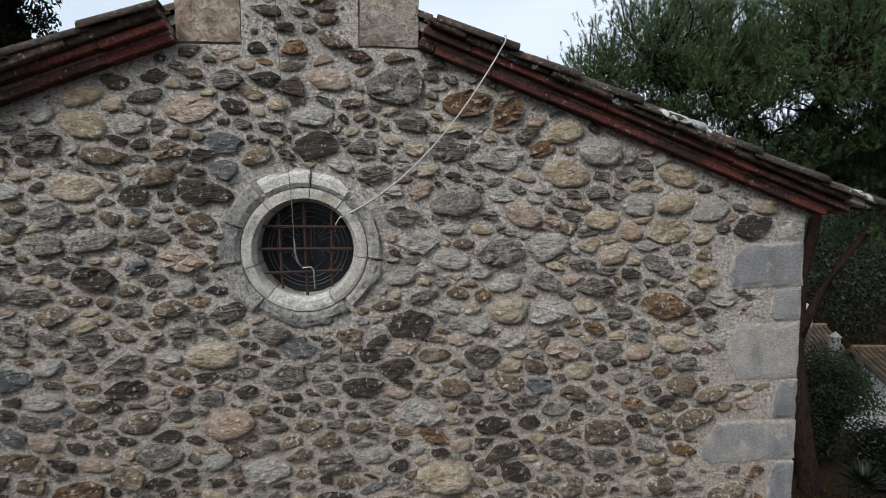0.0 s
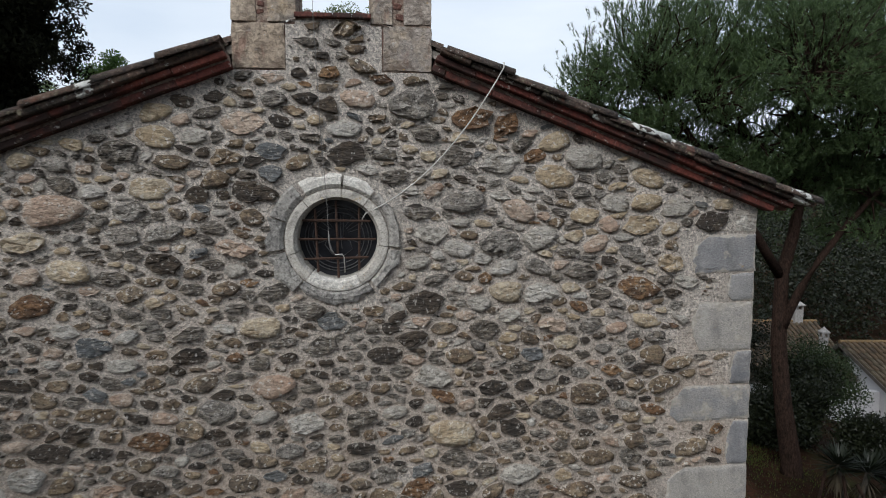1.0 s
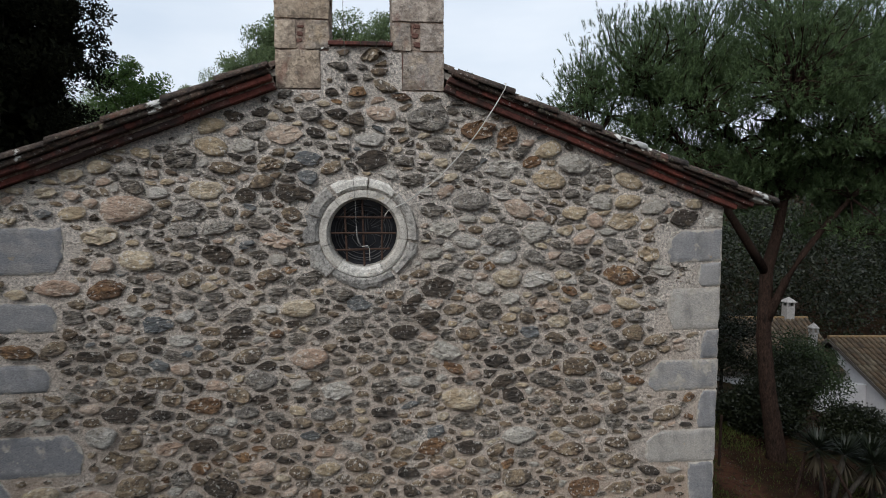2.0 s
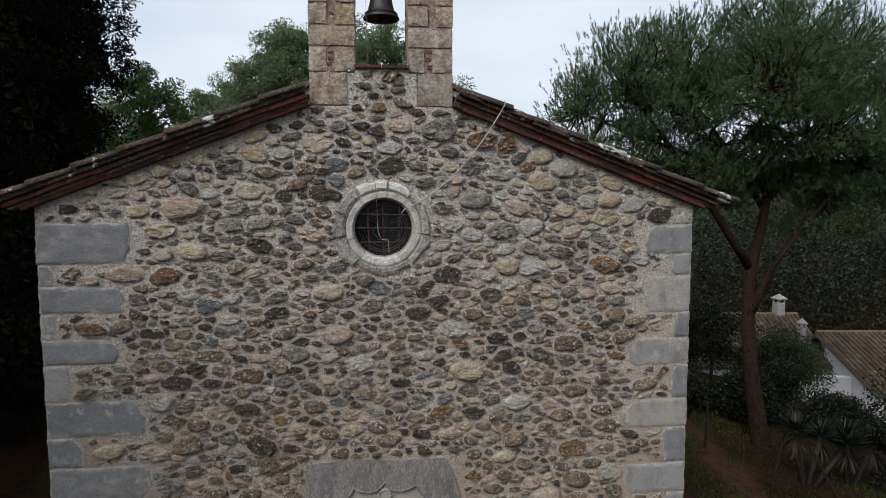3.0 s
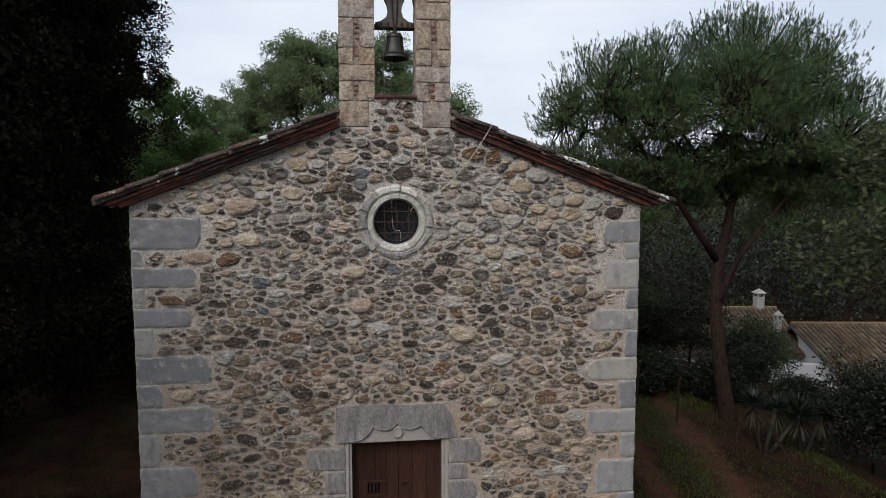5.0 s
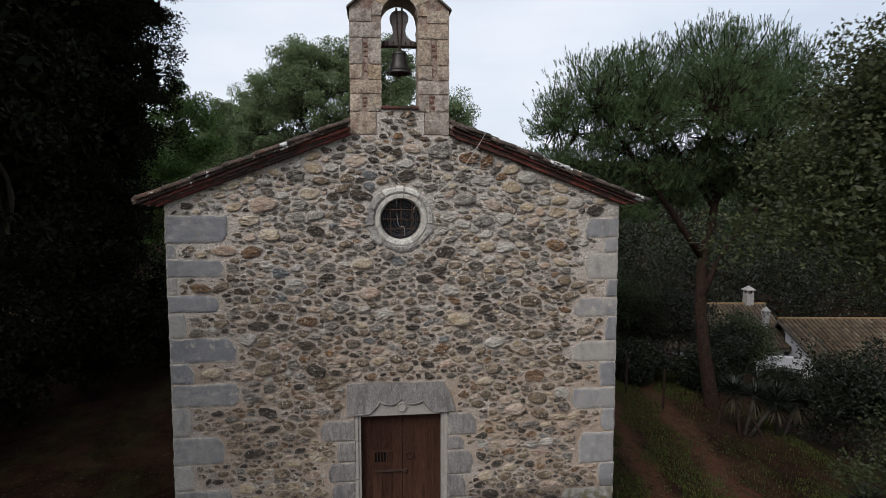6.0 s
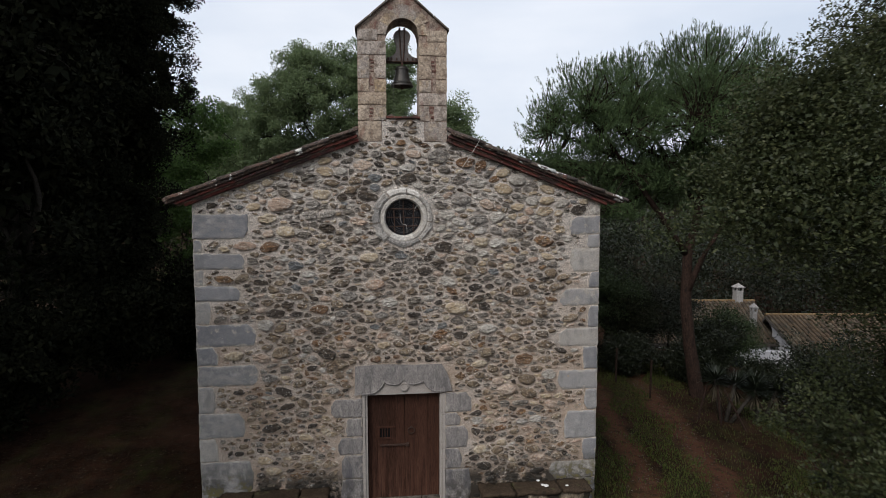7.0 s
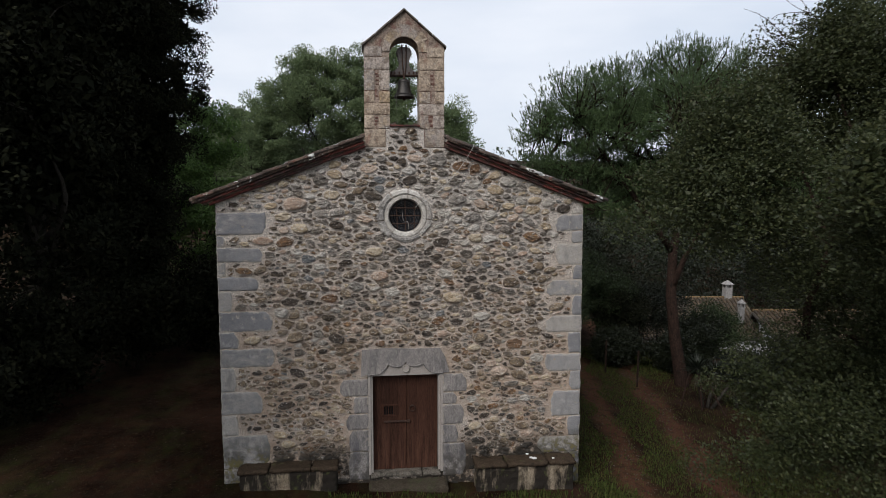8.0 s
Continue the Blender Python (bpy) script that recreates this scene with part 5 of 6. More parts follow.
# near evergreen oak beside the flight path, and the dark row opposite
HOLM = [(3.05, -6.5, 6.05, 0.85, 1.0, 0.75), (3.3, -6.4, 6.75, 0.65, 0.7, 0.5, 1.8), (4.3, -6.5, 7.4, 0.8, 0.7, 0.65, 1.6), (5.2, -6.3, 7.35, 1.45, 1.4, 1.3), (6.8, -6.6, 8.6, 1.9, 1.6, 1.9, 0.3), (4.9, -6.6, 5.2, 1.5, 1.4, 1.3), (4.15, -6.7, 3.75, 1.2, 1.2, 0.85), (6.0, -7.2, 4.2, 1.8, 1.6, 2.0, 0.35), (6.6, -6.6, 6.4, 2.0, 1.7, 2.0, 0.35), (2.75, -8.9, 6.25, 0.35, 0.4, 0.3), (3.6, -8.4, 6.0, 0.8, 0.7, 0.8), (5.0, -8.2, 6.2, 1.0, 0.9, 1.0)]
near_oak = broadleaf("holm_oak", on_ground(5.9, -6.75), 10.5, 2.9, 1.2, 580, 500, 0.036, M_HOLM, M_BARK, "large bushy evergreen oak with grey-green leaves", 11, trunk=0.2, clump_r=0.34, extra=[(-3.85, 0.55, 6.2), (-3.6, 0.45, 6.3), (-2.6, 0.2, 7.5), (-2.75, 0.2, 7.7), (-3.0, 0.2, 3.6)], lobes=HOLM, limbs=5, core_per=4, core_size=1.6, twigs=45)
# bare branches that stand out of its crown
twig_rng = np.random.default_rng(41)
foot = np.array(on_ground(5.9, -6.75))
for start, tip in (((4.5, -6.5, 7.1), (3.5, -6.55, 7.85)), ((4.6, -6.5, 7.3), (3.75, -6.6, 8.1)), ((4.4, -6.4, 6.9), (3.55, -6.5, 7.45))):
    way, rad = bough(np.array(start) - foot, np.array(tip) - foot, 0.009, 0.003, twig_rng, 0.06, 7)
    bm = tube(way, rad, 5)
    for at in (1, 2, 2, 3, 3, 4, 4, 5, 5, 6, 6):
        off = twig_rng.normal(size=3) * 0.16 + np.array([-0.16, 0, 0.08])
        side_way, side_rad = bough(way[at], way[at] + off, 0.005, 0.002, twig_rng, 0.1, 4)
        tube(side_way, side_rad, 4, bm)
    part("bare_branch", bm, M_BARK, near_oak, "thin leafless branch")
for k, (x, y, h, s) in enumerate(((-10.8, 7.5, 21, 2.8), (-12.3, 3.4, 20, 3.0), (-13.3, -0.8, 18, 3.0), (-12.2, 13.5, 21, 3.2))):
    broadleaf("evergreen_tree", on_ground(x, y), h, s, 0.3, 190, 150, 0.20, M_GLOOM, M_BARK2, "tall dense evergreen, almost black with deep shade put into its colour", 21 + k, trunk=0.3, clump_r=0.95, ragged=0.4, core_per=4)
broadleaf("evergreen_tree", on_ground(-9.6, 11.0), 20, 2.5, 0.3, 360, 400, 0.098, M_GLOOM, M_BARK2, "tall dense evergreen, almost black with deep shade put into its colour", 20, trunk=0.12, twigs=400, limbs=3, clump_r=0.58, core_per=4, core_size=2.6, lobes=[(-9.3, 11, 4.5, 2.0, 2.0, 3.8), (-8.9, 11, 8.0, 1.7, 1.9, 1.7), (-8.8, 11, 10.2, 2.2, 2.1, 1.8), (-8.75, 10.8, 12.8, 2.4, 2.2, 2.6), (-9.0, 11, 17, 2.7, 2.8, 3.6)])
# same species as the near oak, with shade painted into the leaf colour
broadleaf("holm_oak", on_ground(-8.0, -5.0), 10.5, 2.7, 3.2, 90, 300, 0.085, M_GLOOM, M_BARK2, "evergreen oak overhanging the clearing, shade put into its leaf colour", 31, trunk=0.22, clump_r=0.7)

# trees behind the chapel
OAKS = [
    ((-2.9, 29), [(-4.2, 29, 14.2, 2.1, 2.4, 1.8), (-1.2, 29, 13.9, 2.5, 2.4, 2.1), (0.8, 29, 13.4, 1.8, 2.2, 2.6), (1.5, 28.5, 11.2, 1.6, 2.0, 1.8), (-3.0, 28, 11.5, 3.4, 2.6, 2.4), (-6.3, 28.5, 12.3, 1.7, 2.0, 2.0), (-4.6, 28.5, 12.8, 2.0, 2.2, 2.2), (1.0, 28, 9.6, 1.8, 2.0, 2.0), (-1.0, 28, 9.5, 3.0, 2.4, 2.4)], M_OAK, "broad rounded oak behind the chapel"),
    ((-8.4, 30), [(-8.2, 30, 11.2, 1.9, 2.2, 1.9), (-7.0, 29, 9.6, 2.6, 2.4, 2.2), (-10.2, 31, 9.6, 1.8, 2.0, 2.2), (-8.5, 29.5, 7.0, 3.0, 2.4, 2.2)], M_OAK, "broad oak behind the chapel"),
    ((-15.5, 30), [(-15.5, 30, 9.0, 3.6, 3.0, 3.0), (-13.4, 30, 8.0, 2.4, 2.4, 2.4)], M_OAK, "oak at the edge of the wood"),
    ((4.3, 25), [(4.3, 25, 10.6, 0.9, 1.0, 1.5), (4.9, 25, 9.0, 0.9, 1.0, 1.3), (3.4, 25, 9.2, 1.2, 1.2, 1.6)], M_OAK, "young oak behind the roof"),
    ((-9.6, 20), [(-9.6, 20, 10.2, 1.4, 1.5, 1.5), (-8.5, 20, 8.7, 1.4, 1.4, 1.4), (-9.4, 20, 7.6, 1.6, 1.6, 1.3), (-8.6, 19.5, 6.2, 1.6, 1.6, 1.4), (-10.6, 20, 6.4, 1.6, 1.6, 1.5), (-7.7, 18.5, 4.4, 1.7, 1.5, 2.2), (-9.5, 19, 4.0, 1.7, 1.5, 2.2)], M_LIGHT, "bright green young tree beyond the dark trees"),
]
for k, ((x, y), crown, leaf, lab) in enumerate(OAKS):
    n = 420 if k == 0 else 200 if k == 1 else 130 if k == 4 else 70
    broadleaf("oak_tree", on_ground(x, y), 14.0 if k == 0 else 10.0 if k < 4 else 6.5, 4.0, 2.0, n, 300, 0.118, leaf, M_BARK2, lab, 40 + k, trunk=0.24 if k < 4 else 0.09, clump_r=0.62, core_per=10, lobes=crown, limbs=8)

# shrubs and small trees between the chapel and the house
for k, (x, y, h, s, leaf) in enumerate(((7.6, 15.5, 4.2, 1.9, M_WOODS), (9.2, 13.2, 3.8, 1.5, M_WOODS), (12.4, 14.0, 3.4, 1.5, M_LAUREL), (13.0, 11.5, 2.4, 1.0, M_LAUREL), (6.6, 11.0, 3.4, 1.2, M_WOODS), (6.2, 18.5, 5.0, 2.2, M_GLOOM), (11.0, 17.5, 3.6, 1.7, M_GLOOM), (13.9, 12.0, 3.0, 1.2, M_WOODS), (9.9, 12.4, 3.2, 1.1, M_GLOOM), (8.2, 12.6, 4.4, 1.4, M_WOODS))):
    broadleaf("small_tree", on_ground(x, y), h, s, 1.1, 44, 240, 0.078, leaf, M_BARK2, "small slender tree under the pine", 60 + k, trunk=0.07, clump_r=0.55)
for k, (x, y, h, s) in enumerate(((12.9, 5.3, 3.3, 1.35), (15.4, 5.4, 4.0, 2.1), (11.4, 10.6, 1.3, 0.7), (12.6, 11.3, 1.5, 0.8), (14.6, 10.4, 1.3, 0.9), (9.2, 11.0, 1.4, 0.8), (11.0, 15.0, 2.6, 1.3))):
    broadleaf("laurel_bush", on_ground(x, y), h, s, 0.2, 70, 190, 0.095, M_LAUREL, M_BARK2, "dense green laurel bush with shade in its leaf colour", 70 + k, "bush", trunk=0.06, clump_r=0.55)


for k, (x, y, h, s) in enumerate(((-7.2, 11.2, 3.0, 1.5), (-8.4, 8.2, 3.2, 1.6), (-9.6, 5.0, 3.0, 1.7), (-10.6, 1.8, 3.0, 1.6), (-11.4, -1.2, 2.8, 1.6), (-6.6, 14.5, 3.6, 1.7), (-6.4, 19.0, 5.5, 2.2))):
    broadleaf("undergrowth_bush", on_ground(x, y), h, s, 0.1, 60, 170, 0.15, M_GLOOM, M_BARK2, "undergrowth bush at the edge of the clearing, leaves coloured as shaded", 90 + k, "bush", trunk=0.05, clump_r=0.6)


def yucca(base, heads, label, seed):
    rng = np.random.default_rng(seed)
    root = thing("yucca", base, label, "yucca")
    for hx, hy, hz in heads:
        part("stem", tube([(hx * 0.2, hy * 0.2, -0.1), (hx * 0.6, hy * 0.6, hz * 0.5), (hx, hy, hz)], [0.07, 0.055, 0.06], 7), M_BARK2, root, smooth=True)
        for name, n, material, lo, hi, ln in (("leaf_rosette", 110, M_YUCCA, -0.15, 1.2, 0.58), ("dead_skirt", 60, M_STRAW, -1.35, -0.7, 0.48)):
            az, el = rng.uniform(0, 2 * math.pi, n), rng.uniform(lo, hi, n)
            d = np.stack([np.cos(az) * np.cos(el), np.sin(az) * np.cos(el), np.sin(el)], 1)
            w = np.stack([-np.sin(az), np.cos(az), 0 * az], 1) * 0.022
            o = np.array([hx, hy, hz - (0.12 if name == "dead_skirt" else 0.0)]) + d * 0.04
            length = ln * rng.uniform(0.7, 1.15, (n, 1))
            v = np.stack([o - w * 0.7, o + d * length * 0.5 + w - [0, 0, 0.01], o + d * length - np.array([0, 0, 0.05]), o + d * length * 0.5 - w - [0, 0, 0.01]], 1).reshape(-1, 3)
            tagged(quads(name, v, material, root), kind="stuff")
    return root


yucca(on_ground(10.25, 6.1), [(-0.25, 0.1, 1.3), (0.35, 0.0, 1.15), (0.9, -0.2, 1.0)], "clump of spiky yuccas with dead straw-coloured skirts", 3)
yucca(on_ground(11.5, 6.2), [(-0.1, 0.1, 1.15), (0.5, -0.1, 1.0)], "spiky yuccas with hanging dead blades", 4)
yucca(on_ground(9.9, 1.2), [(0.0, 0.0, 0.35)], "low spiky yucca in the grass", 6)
for k, (x, y, lx, ly) in enumerate(((9.35, 6.05, 0.5, 0.3), (9.95, 5.7, 0.0, 0.3), (10.55, 5.3, -0.55, 0.4))):
    post = part("support_post", tube([(0, 0, -0.1), (lx, ly, 1.15)], 0.032, 6), M_BARK)
    post.location = on_ground(x, y)
    tagged(post, "leaning wooden post propping the yuccas", "post", "posts by the yuccas")
for k, (x, y) in enumerate(((8.1, 9.4), (7.6, 11.6), (8.7, 7.9))):
    post = part("fence_post", tube([(0, 0, -0.1), (0.02, 0, 1.3)], 0.035, 6), M_BARK)
    post.location = on_ground(x, y)
    tagged(post, "thin dark fence post in the shade", "post", "posts of the fence")


# ---- the white house down the slope ----
def roof_sheet(name, a, b, c, d, parent, rows, cols, thick=0.14):
    """A tiled slope: ridge from a to b, eave from d to c; barrel tiles of rows courses and cols lines."""
    a, b, c, d = (Vector(p) for p in (a, b, c, d))
    normal = (b - a).cross(d - a).normalized()
    if normal.z < 0:
        normal = -normal
    # dark deck: shade in the grooves between tile lines is put into its colour
    deck = mesh_object(name, [a, b, c, d, a - normal * thick, b - normal * thick, c - normal * thick, d - normal * thick], [(0, 1, 2, 3), (7, 6, 5, 4), (0, 4, 5, 1), (1, 5, 6, 2), (2, 6, 7, 3), (3, 7, 4, 0)], M_CAP, parent)
    verts, faces = [], []
    for j in range(cols):
        for i in range(rows):
            base = len(verts)
            lift = random.uniform(0.0, 0.015)
            for v, up in (((i + 1.12) / rows, 0.035), (i / rows, 0.0)):
                for k in range(5):
                    ang = math.pi * k / 4
                    u = (j + 0.5 - 0.37 * math.cos(ang)) / cols
                    p = a.lerp(b, u).lerp(d.lerp(c, u), min(v, 1.03))
                    verts.append(p + normal * (0.01 + up + lift + 0.085 * math.sin(ang)))
            faces += [(base + k, base + k + 1, base + 6 + k, base + 5 + k) for k in range(4)]
    tagged(mesh_object("roof_tiles", verts, faces, M_HTILE, deck), kind="stuff")
    return deck


def chimney_pot(x, y, z0, z1, w, parent):
    stack = part("chimney", box(x - w / 2, x + w / 2, y - w / 2, y + w / 2, z0, z1 - 0.42, 0.01), M_CHIMNEY, parent)
    for sx in (-1, 1):
        for sy in (-1, 1):
            part("chimney_pier", box(x + sx * w * 0.4 - 0.04, x + sx * w * 0.4 + 0.04, y + sy * w * 0.4 - 0.04, y + sy * w * 0.4 + 0.04, z1 - 0.42, z1 - 0.22), M_CHIMNEY, stack)
    bm = box(x - w * 0.66, x + w * 0.66, y - w * 0.66, y + w * 0.66, z1 - 0.22, z1 - 0.17)
    part("chimney_slab", bm, M_CHIMNEY, stack)
    bm = bmesh.new()
    q = [bm.verts.new((x + sx * w * 0.62, y + sy * w * 0.62, z1 - 0.17)) for sx, sy in ((-1, -1), (1, -1), (1, 1), (-1, 1))]
    t = bm.verts.new((x, y, z1 + 0.05))
    bm.faces.new(q)
    for k in range(4):
        bm.faces.new((q[k], q[(k + 1) % 4], t))
    part("chimney_cap", bm, M_CHIMNEY, stack)


house = thing("house", (0, 0, 0), "low white house with clay-tiled roofs and two chimneys", "house")


def plate(name, pts, thick, material, parent):
    """An upright wall between ground points, given as (x, y) pairs with top heights."""
    (x0, y0, t0), (x1, y1, t1) = pts
    nx, ny = y1 - y0, x0 - x1
    k = thick / math.hypot(nx, ny)
    nx, ny = nx * k, ny * k
    low = -6.0
    v = [(x0, y0, low), (x1, y1, low), (x1, y1, t1), (x0, y0, t0), (x0 + nx, y0 + ny, low), (x1 + nx, y1 + ny, low), (x1 + nx, y1 + ny, t1), (x0 + nx, y0 + ny, t0)]
    return mesh_object(name, v, [(0, 1, 2, 3), (7, 6, 5, 4), (0, 4, 5, 1), (1, 5, 6, 2), (2, 6, 7, 3), (3, 7, 4, 0)], material, parent)


RL, RR, EL, ER = (19.7, 18.0, -0.16), (31.5, 16.6, -0.18), (19.45, 14.2, -1.78), (31.0, 12.6, -1.85)
roof_sheet("roof", RL, RR, ER, EL, house, 11, 52)
roof_sheet("roof", RL, RR, (33.0, 20.5, -1.8), (21.8, 21.8, -1.8), house, 8, 40)
plate("wall", ((19.85, 17.6, -0.52), (19.6, 14.4, -1.9)), -0.3, M_WHITE, house)
plate("wall", ((17.8, 16.0, -1.45), (19.7, 15.8, -1.55)), -0.3, M_WHITE, house)
plate("wall", ((19.65, 14.45, -1.95), (30.8, 12.9, -2.05)), -0.3, M_WHITE, house)
plate("wall", ((20.2, 18.0, -0.4), (21.6, 21.4, -1.95)), 0.3, M_WHITE, house)
plate("wall", ((31.3, 16.6, -0.4), (30.8, 12.9, -2.0)), 0.3, M_WHITE, house)
AL, AR, DL, DR = (13.6, 22.6, -0.08), (21.6, 21.8, -0.12), (13.2, 17.6, -1.38), (20.0, 17.0, -1.42)
roof_sheet("roof", AL, AR, DR, DL, house, 12, 34)
roof_sheet("roof", AL, AR, (22.0, 26.4, -1.4), (14.0, 27.0, -1.4), house, 8, 26)
plate("wall", ((13.4, 17.8, -1.5), (19.6, 17.3, -1.55)), -0.3, M_WHITE, house)
plate("wall", ((13.4, 17.8, -1.9), (13.8, 26.6, -2.1)), 0.3, M_WHITE, house)
mesh_object("window", [(17.3, 17.40, -3.0), (18.2, 17.33, -3.0), (18.2, 17.33, -2.1), (17.3, 17.40, -2.1), (17.3, 17.5, -3.0), (18.2, 17.43, -3.0), (18.2, 17.43, -2.1), (17.3, 17.5, -2.1)], [(0, 1, 2, 3), (7, 6, 5, 4), (0, 4, 5, 1), (1, 5, 6, 2), (2, 6, 7, 3), (3, 7, 4, 0)], M_PANE, house)
for p, q in ((RL, RR), (AL, AR)):
    part("ridge_tiles", tube([Vector(p) + Vector((0, 0, 0.06)), Vector(p).lerp(Vector(q), 0.5) + Vector((0, 0, 0.05)), Vector(q) + Vector((0, 0, 0.06))], 0.085, 8), M_RIDGE, house)
chimney_pot(20.62, 21.9, -0.7, 0.95, 0.42, house)
chimney_pot(19.38, 18.5, -0.9, 0.40, 0.26, house)

# ---- woods in the distance ----
rng = np.random.default_rng(8)
wood_c, wood_r = [], []
for k in range(400):
    x, y = rng.uniform(-60, 110), rng.uniform(42, 95)
    if x < 12 and y < 50:
        continue
    g = float(ground_z(x, y))
    top = rng.uniform(6, 11)
    for _ in range(4):
        wood_c.append((x + rng.normal() * 2.0, y + rng.normal() * 2.0, g + top * rng.uniform(0.35, 1.0)))
        wood_r.append(rng.uniform(1.4, 2.6))
woods = leaves("distant_woods", wood_c, wood_r, 42, 0.62, M_WOODS, None, 0.8, 9)
tagged(woods, "wooded hillside of mixed green trees", "woods", kind="stuff")

near_c, near_r = [], []
for k in range(150):
    x, y = rng.uniform(9, 52), rng.uniform(27, 42)
    g, top = float(ground_z(x, y)), rng.uniform(5, 9.5)
    for _ in range(6):
        near_c.append((x + rng.normal() * 1.5, y + rng.normal() * 1.5, g + top * rng.uniform(0.2, 1.0)))
        near_r.append(rng.uniform(1.0, 1.9))
# the darkened leaf colour paints the shade between these trees
tagged(leaves("thicket", near_c, near_r, 90, 0.23, M_LAUREL, None, 0.8, 19), "green thicket of trees behind the house, darkened by shade in its colour", "woods", kind="stuff")

# ---- grass and fallen leaves on the clearing ----
def scatter(name, n, xr, yr, mask, size, material, seed, upright, label, category):
    rng = np.random.default_rng(seed)
    x, y = rng.uniform(*xr, n), rng.uniform(*yr, n)
    keep = mask(x, y, rng) & ~((x > LEFT - 0.05) & (x < RIGHT + 0.05) & (y > -0.02) & (y < DEEP)) & ~((np.abs(x) < 3.6) & (y > -0.55) & (y <= 0))
    x, y = x[keep], y[keep]
    p = np.stack([x, y, ground_z(x, y) + (0.0 if upright else 0.012)], 1)
    m = len(p)
    az = rng.uniform(0, 2 * math.pi, m)
    a = np.stack([np.cos(az), np.sin(az), 0 * az], 1)
    s = (size * rng.uniform(0.5, 1.4, m))[:, None]
    if upright:
        tip = p + np.array([0, 0, 1]) * s + a * s * rng.uniform(0, 0.8, (m, 1))
        b = np.stack([-a[:, 1], a[:, 0], 0 * az], 1) * 0.012
        v = np.stack([p - b, p + b, tip], 1).reshape(-1, 3)
        ob = tris(name, v, material, None)
    else:
        b = np.stack([-a[:, 1], a[:, 0], rng.uniform(-0.3, 0.3, m)], 1)
        v = np.stack([p - a * s * 0.5, p + b * s * 0.3, p + a * s * 0.5 + [0, 0, 0.01], p - b * s * 0.3], 1).reshape(-1, 3)
        ob = quads(name, v, material, None)
    return tagged(ob, label, category, kind="stuff")


def grassy(x, y, rng):
    f = np.sin(x * 0.9 + 0.4 * y) + np.sin(0.5 * y - 0.7 * x + 2.0) + 0.8 * np.sin(1.9 * x + 1.1) * np.sin(0.8 * y)
    return f + rng.normal(0, 0.5, len(x)) > 0.5


def verges(x, y, rng):
    s = x - 0.21 * y - 5.25 + 0.25 * np.sin(2.1 * y)
    return ((s < -0.35) & (rng.uniform(0, 1, len(x)) < 0.75)) | ((s > 0.35) & (s < 1.6) & (rng.uniform(0, 1, len(x)) < 0.6)) | (grassy(x, y, rng) & (s > 2.2)) | (rng.uniform(0, 1, len(x)) < 0.08)


scatter("grass", 120000, (3.8, 12), (-4, 14), verges, 0.06, M_GRASS, 3, True, "short sparse grass beside the path", "grass")
scatter("grass", 9000, (-1.6, 4.6), (-1.3, -0.05), lambda x, y, rng: (rng.uniform(0, 1, len(x)) < 0.4 + 0.3 * np.sin(3 * x)), 0.09, M_GRASS, 4, True, "tufts of grass at the foot of the wall", "grass")
rng = np.random.default_rng(12)
n = 5200
gx, gy = rng.uniform(4.2, 10.5, n), rng.uniform(-3.5, 11, n)
s = gx - 0.21 * gy - 5.25
keep = (np.abs(s + rng.normal(0, 0.15, n)) < 0.35) | (np.abs(s - 1.9 + rng.normal(0, 0.15, n)) < 0.45)
gx, gy = gx[keep], gy[keep]
mid_p = np.stack([gx, gy, ground_z(gx, gy) - 0.004], 1)
r = rng.uniform(0.008, 0.026, (len(gx), 1))
turn = rng.uniform(0, math.pi, len(gx))
rim = [mid_p + r * np.stack([np.cos(turn + k * math.pi / 2), np.sin(turn + k * math.pi / 2), 0 * turn], 1) for k in range(4)]
peak = mid_p + r * np.array([0.1, 0.1, 0.9])
v = np.stack([p for k in range(4) for p in (rim[k], rim[(k + 1) % 4], peak)], 1).reshape(-1, 3)
tagged(tris("gravel", v, M_PEBBLE, None), "loose pale gravel in the wheel tracks", "gravel", kind="stuff")
scatter("fallen_leaves", 30000, (-12, 14), (-6, 14), lambda x, y, rng: x > -99, 0.05, M_LITTER, 5, False, "dry fallen leaves strewn on the earth", "leaves")


# ---- rubble stones of the front, last because they are many ----
CELL = 0.012
GX, GZ = np.arange(LEFT, RIGHT, CELL), np.arange(-0.35, 7.6, CELL)
taken = np.zeros((len(GX), len(GZ)), bool)
mx, mz = np.meshgrid(GX, GZ, indexing="ij")
line = np.where(mx > 0, EAVE + (RIGHT - mx) * RISE / RUN, EAVE + (mx - LEFT) * RISE / RUN) - 0.02
taken |= (mz > np.minimum(line, SHOULDER - 0.02)) & ~((mx > -0.36) & (mx < 0.40) & (mz < 7.43)) & ~((mx > -0.27) & (mx < 0.30) & (mz < 7.46))
for x0, x1, z0, z1 in keep_clear[1:]:
    taken |= (mx > x0) & (mx < x1) & (mz > z0) & (mz < z1)
taken |= (mx - OC_X) ** 2 + (mz - OC_Z) ** 2 < 0.565**2


def is_free(x, z):
    i, k = int((x - LEFT) / CELL), int((z + 0.35) / CELL)
    return 0 <= i < len(GX) and 0 <= k < len(GZ) and not taken[i, k]


